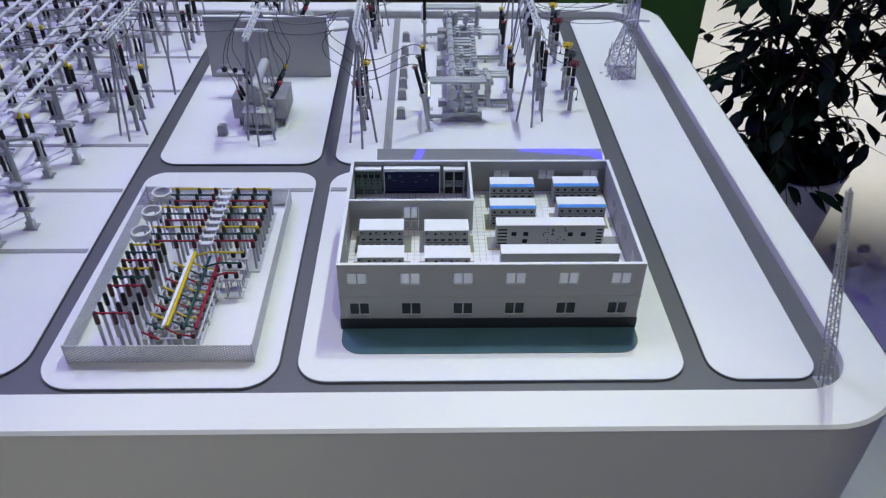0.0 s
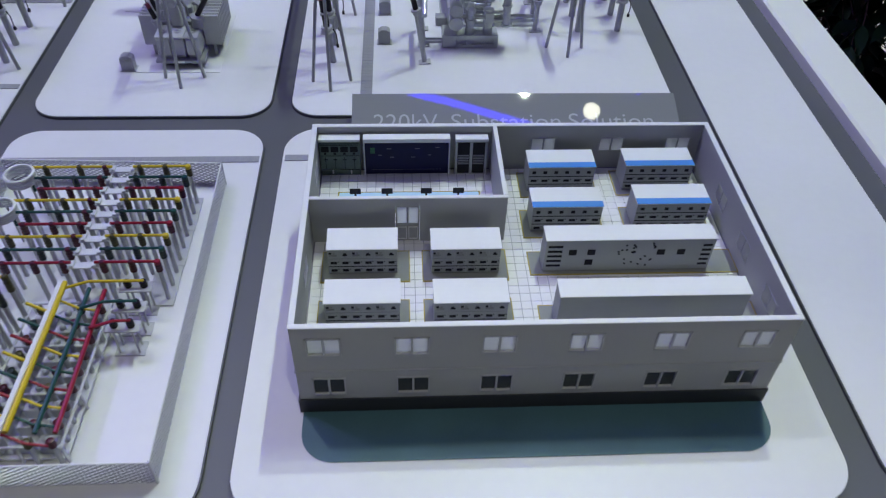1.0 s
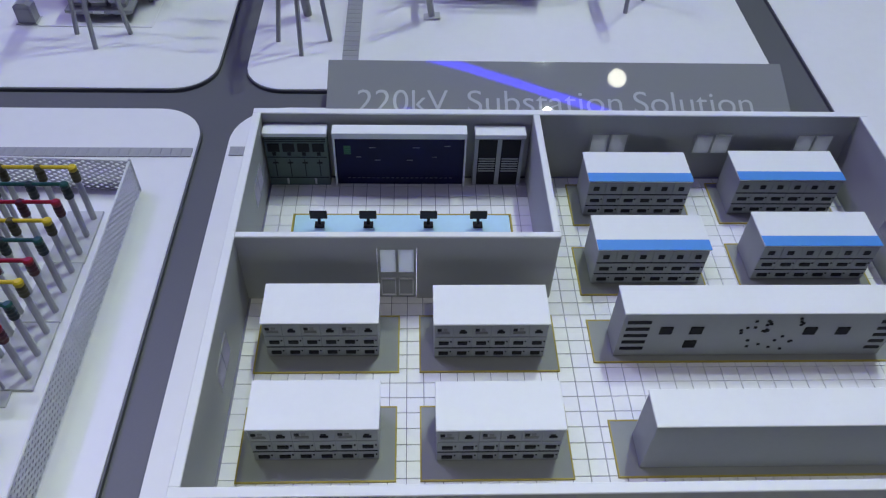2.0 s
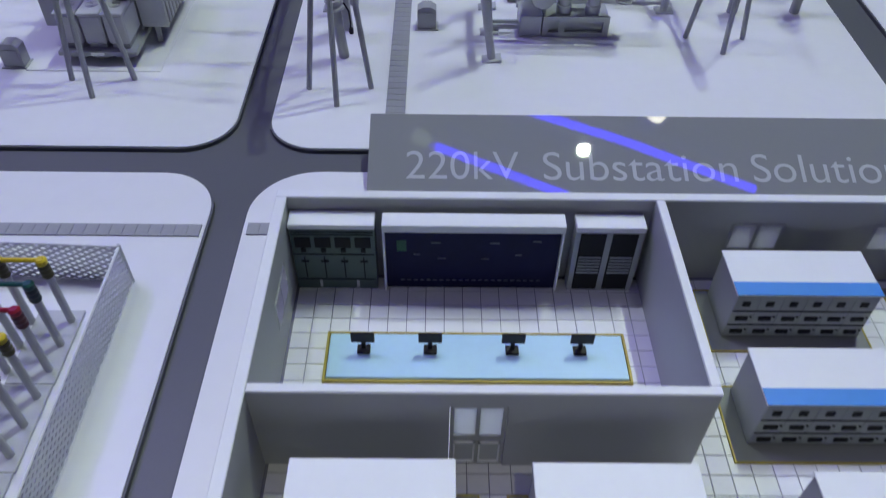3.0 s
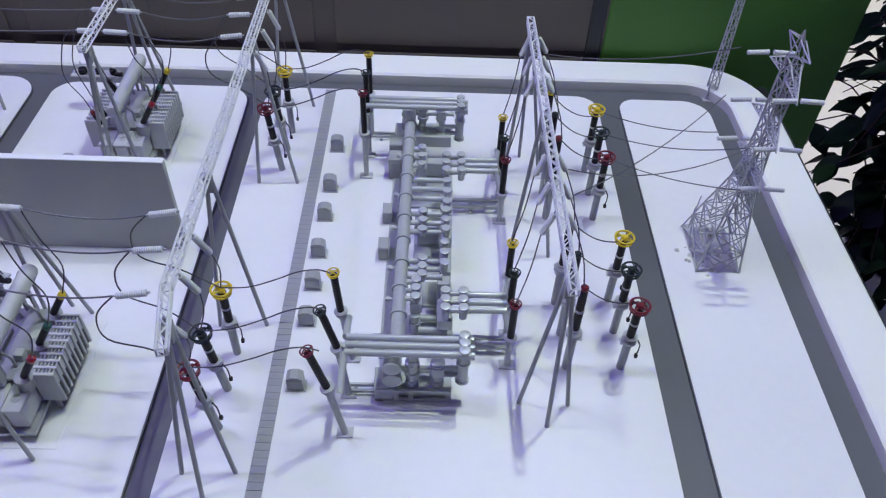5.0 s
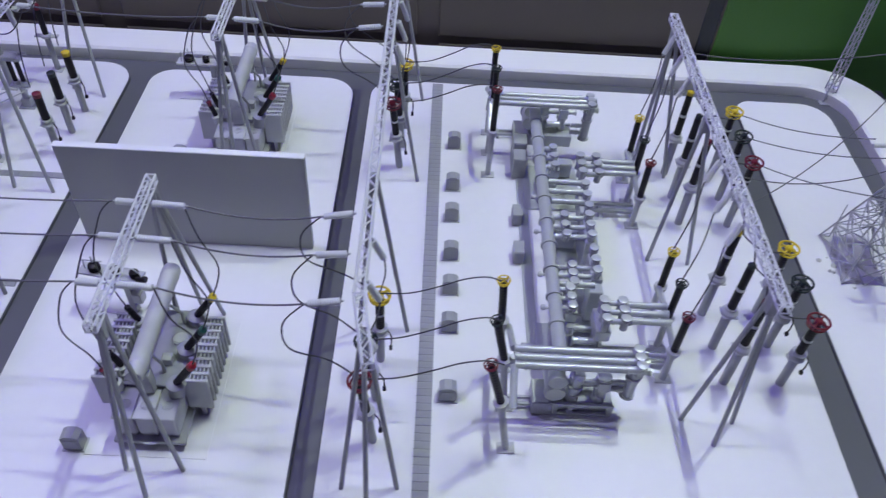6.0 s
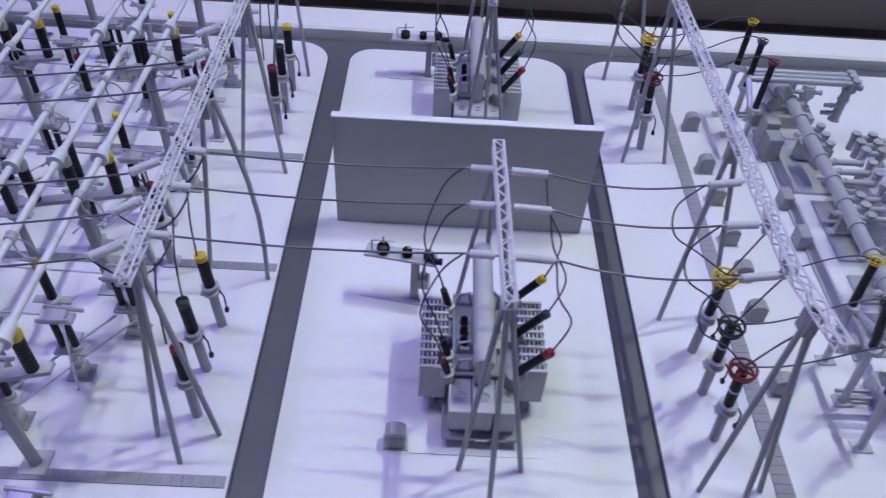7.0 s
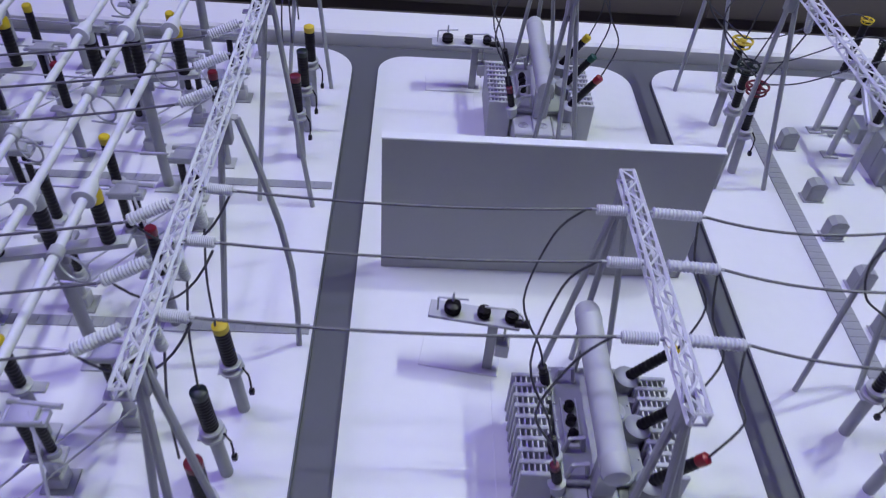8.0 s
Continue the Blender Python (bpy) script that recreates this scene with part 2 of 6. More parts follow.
def mesh_of(name, form, material):
    me = bpy.data.meshes.new(name)
    me.from_pydata([(x * S, y * S, z * S) for x, y, z in form.v], [], form.f)
    bm = bmesh.new()
    bm.from_mesh(me)
    bmesh.ops.recalc_face_normals(bm, faces=bm.faces)
    bm.to_mesh(me)
    bm.free()
    me.polygons.foreach_set("use_smooth", [True] * len(me.polygons))
    me.set_sharp_from_angle(angle=radians(35))
    me.materials.append(material)
    return me


def part(name, form, material, parent, label=""):
    ob = new(name, mesh_of(name, form, material))
    ob.parent = parent
    return tagged(ob, label)


def place(x, y, z=0.0, rz=0.0, rx=0.0, ry=0.0):
    return pose(x * S, y * S, z * S, rx, ry, rz)


def lie(x, y):
    """Site marks (paced along the roads) to plan units."""
    return x * (1.0 if x > 0 else 0.978) - 0.002 + 0.011 * y - 0.008 * x * y, 0.951 * y - 0.003


def hang(p):
    """The same for marks overhead: wires and strings at beam height."""
    x, y, z = p
    k = min(1.0, max(0.0, (z - 0.2) / 0.1))
    gx, gy = lie(x, y)
    return Vector((gx + (1.02 * x - 0.0025 + 0.009 * y - 0.0226 * x * y - gx) * k, gy + 0.04 * k, z - 0.027 * k))


def stand(x, y, z=0.0, rz=0.0, rx=0.0, ry=0.0):
    return place(*lie(x, y), z, rz, rx, ry)


def thing(name, x, y, z, label, category, group="", rz=0.0):
    ob = new(name)
    ob.empty_display_size = 0.02
    ob.matrix_basis = stand(x, y, z, rz)
    return tagged(ob, label, category, group)


def solid(name, form, material, label, category="", group="", kind="", at=(0, 0, 0)):
    ob = new(name, mesh_of(name, form, material))
    ob.location = Vector(at) * S
    return tagged(ob, label, category, group, kind)


def rounded(corners, radii, seg=8):
    """Outline of a polygon (counter-clockwise) with rounded corners."""
    out, n = [], len(corners)
    for i, (c, r) in enumerate(zip(corners, radii)):
        p, a, b = Vector(c), Vector(corners[i - 1]), Vector(corners[(i + 1) % n])
        u, w = (a - p).normalized(), (b - p).normalized()
        half = u.angle(w) / 2
        t = r / math.tan(half)
        centre = p + (u + w).normalized() * (r / math.sin(half))
        s, e = p + u * t - centre, p + w * t - centre
        turn = s.angle_signed(e)
        for k in range(seg + 1):
            x = -turn * k / seg
            out.append((centre.x + s.x * math.cos(x) - s.y * math.sin(x), centre.y + s.x * math.sin(x) + s.y * math.cos(x)))
    return out


def smooth(points, n=5):
    """A soft curve through points (Catmull-Rom)."""
    p = [Vector(q) for q in points]
    if len(p) < 3 or len(p) > 8:
        return p
    out = []
    for i in range(len(p) - 1):
        a, b, c, d = p[max(i - 1, 0)], p[i], p[i + 1], p[min(i + 2, len(p) - 1)]
        for k in range(n):
            t = k / n
            out.append(0.5 * ((2 * b) + (c - a) * t + (2 * a - 5 * b + 4 * c - d) * t * t + (3 * b - a - 3 * c + d) * t ** 3))
    return out + [p[-1]]


def curve_between(a, b, sag, n=10):
    a, b = Vector(a), Vector(b)
    return [a.lerp(b, i / n) - Vector((0, 0, sag * 4 * (i / n) * (1 - i / n))) for i in range(n + 1)]


# ---- hall ----
HX0, HX1, HY0, HY1, HZ = -6.5, 7.5, -5.0, 9.0, 4.0
floor = solid("floor", Form().box(HX0, HY0, FLOOR - 0.1, HX1, HY1, FLOOR), FLOORM, "glossy white exhibition hall floor", "floor", kind="structure")
solid("ceiling", Form().box(HX0, HY0, HZ, HX1, HY1, HZ + 0.1), CEIL, "dark exhibition hall ceiling", "ceiling", kind="structure")
solid("wall_north", Form().box(HX0, HY1, FLOOR, HX1, HY1 + 0.15, HZ), HALL, "plain grey hall wall", "wall", kind="structure")
solid("wall_south", Form().box(HX0, HY0 - 0.15, FLOOR, HX1, HY0, HZ), HALL, "plain grey hall wall", "wall", kind="structure")
solid("wall_east", Form().box(HX1, HY0, FLOOR, HX1 + 0.15, HY1, HZ), HALL, "plain grey hall wall", "wall", kind="structure")
solid("wall_west", Form().box(HX0 - 0.15, HY0, FLOOR, HX0, HY1, HZ), HALL, "plain grey hall wall", "wall", kind="structure")


def light_tube(points, material, label):
    x, y = points[0]
    t = thing("tube_light", 0, 0, 0, label, "light", "tube lights")
    t.matrix_basis = place(x, y, HZ - 0.055)
    way = [(px - x, py - y, 0) for px, py in points]
    part("tube", Form().tube(way, 0.029, 8), material, t)
    part("holder", Form().tube([(px, py, 0.042) for px, py, _ in way], 0.014, 4), STEEL, t)
    return t


for way in (((0.14, 2.24), (0.06, 2.08), (0.09, 2.01), (0.24, 1.95), (0.48, 1.89), (1.28, 1.64), (2.09, 1.34)), ((0.10, 1.595), (0.92, 1.29)), ((0.57, 1.06), (2.52, 0.445)),
            ((0.92, 2.24), (1.50, 2.20), (1.75, 2.09), (1.85, 1.95))):
    light_tube(way, BLUETUBE, "blue glowing tube light under the ceiling")
for way in (((-0.34, 0.93), (-0.20, 0.87)), ((0.39, 0.65), (1.09, 0.432)), ((1.70, 0.41), (1.82, 0.39), (2.10, 0.31), (2.41, 0.20), (2.71, 0.0), (2.82, -0.12))):
    light_tube(way, WHITETUBE, "white glowing tube light under the ceiling")
for x, y in ((1.47, 1.80), (0.01, 1.63)):
    sp = thing("ceiling_spot", 0, 0, 0, "round white ceiling spotlight, lit", "spotlight", "ceiling spots")
    sp.matrix_basis = place(x, y, HZ)
    part("can", Form().lathe([(0.07, -0.12), (0.085, -0.02), (0.085, 0.0)]), STEEL, sp)
    part("lens", Form().lathe([(0.06, -0.128), (0.06, -0.122)]), SPOTFACE if x > 1 else DIMFACE, sp)


# ---- low boards behind the table ----
def board(name, x0, x1, y, z1, material, label):
    b = thing(name, x0, y, FLOOR, label, "partition")
    part("panel", Form().box(0, 0, 0, x1 - x0, 0.04, z1 - FLOOR, 0.004), material, b)
    return b


bb = board("brown_board", -2.3, 0.646, 2.0, 0.26, BROWN, "dark brown panelled partition behind the model table")
for i in range(4):
    part("panel_face", Form().box(0.06 + i * 0.73, -0.006, 0.2, 0.74 + i * 0.73, 0.0, 1.405, 0.003).box(0.06 + i * 0.73, -0.006, 1.425, 0.74 + i * 0.73, 0.0, 1.64, 0.003), BROWN, bb)
board("black_post", 0.650, 0.688, 1.990, 0.27, BLACK, "black upright between two partition boards")
board("green_board", 0.692, 1.29, 1.99, 0.26, LAWN, "plain grass-green partition board beside the table")


# ---- table ----
X0, X1, Y0, Y1 = -2.06, 1.072, -0.285, 1.865
table = thing("display_table", 0, 0, FLOOR, "white display table with a raised rim round the model", "table")
RH, RB = 0.022, 0.0165
outer = rounded([(X0, Y0), (X1, Y0), (X1, Y1), (X0, Y1)], [0.18] * 4, 12)
inner = rounded([(X0 + 0.09, -0.190), (0.984, -0.190), (0.972, 1.778), (X0 + 0.09, 1.778)], [0.10] * 4, 12)
G = -FLOOR
edge = rounded([(X0 + 0.006, Y0 + 0.006), (X1 - 0.006, Y0 + 0.006), (X1 - 0.006, Y1 - 0.006), (X0 + 0.006, Y1 - 0.006)], [0.176] * 4, 12)
ins = rounded([(X0 + 0.085, -0.195), (0.989, -0.195), (0.977, 1.783), (X0 + 0.085, 1.783)], [0.103] * 4, 12)
n = len(outer)
rim = Form()
rv = [(x, y, G + z) for o, z in ((outer, RB), (outer, RH - 0.006), (edge, RH), (ins, RH), (inner, RH - 0.005), (inner, -0.012)) for x, y in o]
rim.add(rv, [(k * n + i, k * n + (i + 1) % n, (k + 1) * n + (i + 1) % n, (k + 1) * n + i) for k in range(5) for i in range(n)])
part("rim", rim, RIM, table, "white lacquered rim")
ledge = rounded([(X0 + 0.002, Y0 + 0.002), (X1 - 0.002, Y0 + 0.002), (X1 - 0.002, Y1 - 0.002), (X0 + 0.002, Y1 - 0.002)], [0.179] * 4, 12)
foot = rounded([(X0 + 0.02, Y0 + 0.02), (X1 - 0.02, Y0 + 0.02), (X1 - 0.02, Y1 - 0.02), (X0 + 0.02, Y1 - 0.02)], [0.16] * 4, 12)
body = Form()
under = rounded([(X0 + 0.006, Y0 + 0.006), (X1 - 0.006, Y0 + 0.006), (X1 - 0.006, Y1 - 0.006), (X0 + 0.006, Y1 - 0.006)], [0.176] * 4, 12)
body.add([(x, y, z) for o, z in ((under, G - 0.016), (under, G + RB), (ledge, G + RB), (ledge, G - 0.05), (foot, 0.0)) for x, y in o],
         [(k * n + i, k * n + (i + 1) % n, (k + 1) * n + (i + 1) % n, (k + 1) * n + i) for k in range(4) for i in range(n)] + [tuple(range(n)), tuple(range(4 * n, 5 * n))])
part("body", body, FASCIA, table, "pale grey tapering table body")
part("side_strip", Form().box(X1 + 0.001, Y0 + 0.18, G - 0.10, X1 + 0.022, Y1 - 0.05, G - 0.004, 0.003), BLACK, table, "black strip along the table side")
solid("road", Form().prism([(X0 + 0.095, -0.194), (0.988, -0.194), (0.975, 1.773), (X0 + 0.1, 1.773)], -0.012, -0.006), ROAD, "grey painted roads of the model", "road", kind="structure")


def pad(corners, radii, label):
    """A white slab a few millimetres above the roads, with a dark edge."""
    o = rounded(corners, radii, 10)
    cx, cy = sum(p[0] for p in o) / len(o), sum(p[1] for p in o) / len(o)

    def off(d):
        out = []
        for i, p in enumerate(o):
            a, b = Vector(o[i - 1]), Vector(o[(i + 1) % len(o)])
            t = (b - a).normalized()
            out.append((p[0] + t.y * d, p[1] - t.x * d))
        return out
    p = solid("pavement", Form().prism(o, -0.006, 0.0), PAD, label, "model ground", kind="structure")
    part("edging", Form().band(off(0.0022), off(-0.0002), -0.0062, -0.0010), EDGE, p, "dark edging")
    return p


pad([(-0.080, -0.149), (0.676, -0.149), (0.672, 0.612), (-0.080, 0.612)], [0.06, 0.06, 0.05, 0.068], "white board slab under the control building")
pad([(-0.574, -0.164), (-0.116, -0.164), (-0.118, 0.608), (-0.564, 0.608)], [0.075, 0.07, 0.06, 0.05], "white board slab under the fenced yard")
pad([(-0.563, 0.653), (-0.120, 0.653), (-0.121, 1.736), (-0.562, 1.736)], [0.06, 0.055, 0.065, 0.05], "white board slab under the transformers")
pad([(-0.080, 0.653), (0.666, 0.653), (0.672, 1.739), (-0.083, 1.739)], [0.055, 0.035, 0.05, 0.06], "white board slab under the switchgear")
pad([(0.721, -0.149), (0.930, -0.149), (0.927, 1.733), (0.722, 1.733)], [0.055, 0.05, 0.06, 0.04], "empty white board slab beside the outer road")
pad([(X0 + 0.15, -0.141), (-0.606, -0.141), (-0.607, 1.751), (X0 + 0.15, 1.751)], [0.05, 0.08, 0.07, 0.05], "white board slab under the open-air yard")


def trench(x0, y0, x1, y1, pitch=0.0125):
    """A cable trench of grey cover slabs, flush with the board."""
    t = thing("cable_trench", x0, y0, 0, "grey cable trench of small cover slabs", "trench", "cable trenches")
    t.matrix_basis = place(x0, y0)
    part("trench_bed", Form().box(0, 0, 0.0002, x1 - x0, y1 - y0, 0.0006), BEDM, t)
    along = x1 - x0 > y1 - y0
    length, across = ((x1 - x0), (y1 - y0)) if along else ((y1 - y0), (x1 - x0))
    k = max(2, round(length / pitch))
    w = length / k - 0.0006
    slab = mesh_of("cover_slab", Form().box(0, 0, 0.0006, w, across, 0.0017) if along else Form().box(0, 0, 0.0006, across, w, 0.0017), TRENCH)
    for i in range(k):
        ob = new("cover_slab", slab)
        ob.parent = t
        a = (length * i / k + 0.0003) * S
        ob.location = (a, 0, 0) if along else (0, a, 0)
    return t


BEDM = surface("trench joint", (0.24, 0.245, 0.27), 0.7)
TRENCH = surface("trench cover", (0.34, 0.345, 0.37), 0.6, var=0.15, scale=50)
trench(0.050, 0.397, 0.073, 0.609)
trench(0.050, 0.657, 0.073, 1.733)
trench(-0.076, 0.514, 0.048, 0.530)
trench(-0.560, 0.511, -0.121, 0.527)
for y in (0.254, 0.511, 0.745, 1.093, 1.359):
    trench(-1.9, y, -0.610, y + 0.015)


# ---- control building ----
BX, BY, BH, WT, F2 = 0.600, 0.393, 0.166, 0.006, 0.086
house = thing("control_building", 0, 0, 0, "grey two-storey model building without a roof, on the white slab", "building")


def wall_panel(name, length, z0, z1, holes, thick, spot, rz, material, label=""):
    """A wall along its own x with openings (x0, x1, z0, z1) cut through."""
    xs = sorted({0.0, length, *[h[0] for h in holes], *[h[1] for h in holes]})
    zs = sorted({z0, z1, *[h[2] for h in holes], *[h[3] for h in holes]})
    verts = [(x, y, z) for y in (0.0, thick) for x in xs for z in zs]
    at = lambda i, k, y: (y * len(xs) + i) * len(zs) + k

    def full(i, k):
        if not (0 <= i < len(xs) - 1 and 0 <= k < len(zs) - 1):
            return False
        x, z = (xs[i] + xs[i + 1]) / 2, (zs[k] + zs[k + 1]) / 2
        return not any(h[0] < x < h[1] and h[2] < z < h[3] for h in holes)
    faces = []
    for i in range(len(xs) - 1):
        for k in range(len(zs) - 1):
            if not full(i, k):
                continue
            for y in (0, 1):
                faces.append((at(i, k, y), at(i + 1, k, y), at(i + 1, k + 1, y), at(i, k + 1, y)))
            for di, dk, a, b in ((-1, 0, (i, k), (i, k + 1)), (1, 0, (i + 1, k), (i + 1, k + 1)), (0, -1, (i, k), (i + 1, k)), (0, 1, (i, k + 1), (i + 1, k + 1))):
                if not full(i + di, k + dk):
                    faces.append((at(*a, 0), at(*b, 0), at(*b, 1), at(*a, 1)))
    f = Form().add(verts, faces)
    ob = part(name, f, material, house, label)
    ob.matrix_basis = place(*spot, rz)
    return ob


def window(wall, x0, x1, z0, z1, thick, pane):
    """A two-pane window with its frame, in a wall's own place."""
    m, w = (x0 + x1) / 2, 0.0018
    f = Form()
    for a, b, c, d in ((x0, x1, z0, z0 + w), (x0, x1, z1 - w, z1), (x0, x0 + w, z0, z1), (x1 - w, x1, z0, z1), (m - w * 0.7, m + w * 0.7, z0, z1)):
        f.box(a, -0.0012, c, b, thick + 0.0003, d)
    fr = part("window_frame", f, PALE, wall)
    for a, b in ((x0 + w, m - w * 0.7), (m + w * 0.7, x1 - w)):
        part("pane", Form().box(a, thick * 0.35, z0 + w, b, thick + 0.0006, z1 - w), pane, wall)
    return fr


PITCH = 0.1037
ups = [(0.0165 + PITCH * i, 0.0575 + PITCH * i, 0.114, 0.146) for i in range(6)]
lows = [(0.0180 + PITCH * i, 0.059 + PITCH * i, 0.036, 0.070) for i in range(6)]
sides = [(0.038 + 0.100 * i, 0.078 + 0.100 * i, 0.111, 0.138) for i in range(4)]
backs = [(BX - 0.369, BX - 0.330), (BX - 0.475, BX - 0.436), (BX - 0.579, BX - 0.540)]
backs = sorted((a, b, 0.117, 0.143) for a, b in backs)
front = wall_panel("front_wall", BX, 0.027, BH - 0.002, ups + lows, WT, (0, 0, 0), 0, WALL)
for w in ups:
    window(front, *w, WT, PANE)
for w in lows:
    window(front, *w, WT, DARKPANE)
back = wall_panel("back_wall", BX, 0.027, BH - 0.002, backs, WT, (BX, BY, 0), 180, WALL)
for w in backs:
    window(back, *w, WT, PANE)
right = wall_panel("side_wall", BY - 2 * WT, 0.027, BH - 0.002, sides[:3], WT, (BX, WT, 0), 90, WALL)
for w in sides[:3]:
    window(right, *w, WT, PANE)
left = wall_panel("side_wall", BY - 2 * WT, 0.027, BH - 0.002, sides[:1] + sides[2:3], WT, (0, BY - WT, 0), -90, WALL)
for w in sides[:1] + sides[2:3]:
    window(left, *w, WT, PANE)
for a in ((-0.002, -0.002, BX + 0.002, 0.004), (-0.002, BY - 0.004, BX + 0.002, BY + 0.002), (-0.002, 0.004, 0.004, BY - 0.004), (BX - 0.004, 0.004, BX + 0.002, BY - 0.004)):
    part("plinth", Form().box(a[0], a[1], 0, a[2], a[3], 0.027), BASE, house, "black plinth band")
belt = Form()
belt.box(-0.0012, -0.0012, 0.0825, BX + 0.0012, 0, 0.0850).box(-0.0012, BY, 0.0825, BX + 0.0012, BY + 0.0012, 0.0850)
belt.box(-0.0012, 0, 0.0825, 0, BY, 0.0850).box(BX, 0, 0.0825, BX + 0.0012, BY, 0.0850)
part("belt_course", belt, WALL, house)
for a in ((-0.001, -0.001, BX + 0.001, WT + 0.0006), (-0.001, BY - WT - 0.0006, BX + 0.001, BY + 0.001), (-0.001, WT + 0.0006, WT + 0.0006, BY - WT - 0.0006), (BX - WT - 0.0006, WT + 0.0006, BX + 0.001, BY - WT - 0.0006)):
    part("coping", Form().box(a[0], a[1], BH - 0.002, a[2], a[3], BH, 0.0005), WHITE, house, "white wall tops")
PY, PX = 0.2225, 0.269
wall_panel("partition", PX, F2, BH - 0.002, [(0.1155, 0.1495, F2, 0.1515)], 0.005, (WT, PY, 0), 0, WALLIN)
wall_panel("partition", BY - WT - PY - 0.005, F2, BH - 0.002, [], 0.005, (PX + WT - 0.001, PY + 0.005, 0), 90, WALLIN)
cp = Form().box(WT + 0.001, PY - 0.0005, BH - 0.002, PX + WT, PY + 0.0055, BH + 0.0003, 0.0005).box(PX, PY + 0.0055, BH - 0.002, PX + 0.0062, BY - WT - 0.001, BH + 0.0003, 0.0005)
part("partition_coping", cp, WHITE, house, "white wall tops")
door = part("door", Form().box(0.122, 0.001, F2 + 0.001, 0.155, 0.004, 0.119).box(0.122, 0.001, 0.149, 0.155, 0.004, 0.151)
            .box(0.122, 0.001, 0.119, 0.1242, 0.004, 0.149).box(0.1374, 0.001, 0.119, 0.1396, 0.004, 0.149).box(0.1528, 0.001, 0.119, 0.155, 0.004, 0.149), WALLIN, house, "double door with glazed upper halves")
door.matrix_basis = place(0, PY, 0)
for a, b in ((0.1242, 0.1374), (0.1396, 0.1528)):
    part("glass", Form().box(a, 0.002, 0.119, b, 0.003, 0.149), PANE, door, "pale frosted pane")
    c, d, e = F2 + 0.004, 0.113, 0.0011
    part("glazing_bar", Form().box(a, -0.0004, c, b, 0.001, c + e).box(a, -0.0004, d - e, b, 0.001, d).box(a, -0.0004, c, a + e, 0.001, d).box(b - e, -0.0004, c, b, 0.001, d), WHITE, door)
lower = part("floor_slab", Form().box(WT, WT, F2 - 0.006, BX - WT, BY - WT, F2 - 0.0012), GROUT, house, "grouted upper floor")
part("ground_floor", Form().box(WT, WT, 0.0005, BX - WT, BY - WT, 0.004), WALL, house)
solid("lawn_strip", Form().prism(rounded([(0.0, -0.078), (0.598, -0.078), (0.598, -0.0055), (0.0, -0.0055)], [0.042, 0.042, 0.002, 0.002], 10), 0.0003, 0.0016), GREEN,
      "dark teal turf strip along the front of the building", "lawn")


# ---- rooms of the upper floor ----
def mat(x0, y0, x1, y1):
    m = thing("floor_mat", x0, y0, F2, "grey mat with a yellow border line", "mat", "equipment mats")
    w, h, e = x1 - x0, y1 - y0, 0.0012
    part("mat_field", Form().box(e, e, 0, w - e, h - e, 0.0012), MAT, m)
    b = Form().box(0, 0, 0, w, e, 0.0015).box(0, h - e, 0, w, h, 0.0015).box(0, e, 0, e, h - e, 0.0015).box(w - e, e, 0, w, h - e, 0.0015)
    part("border", b, MATLINE, m, "yellow border")
    return m


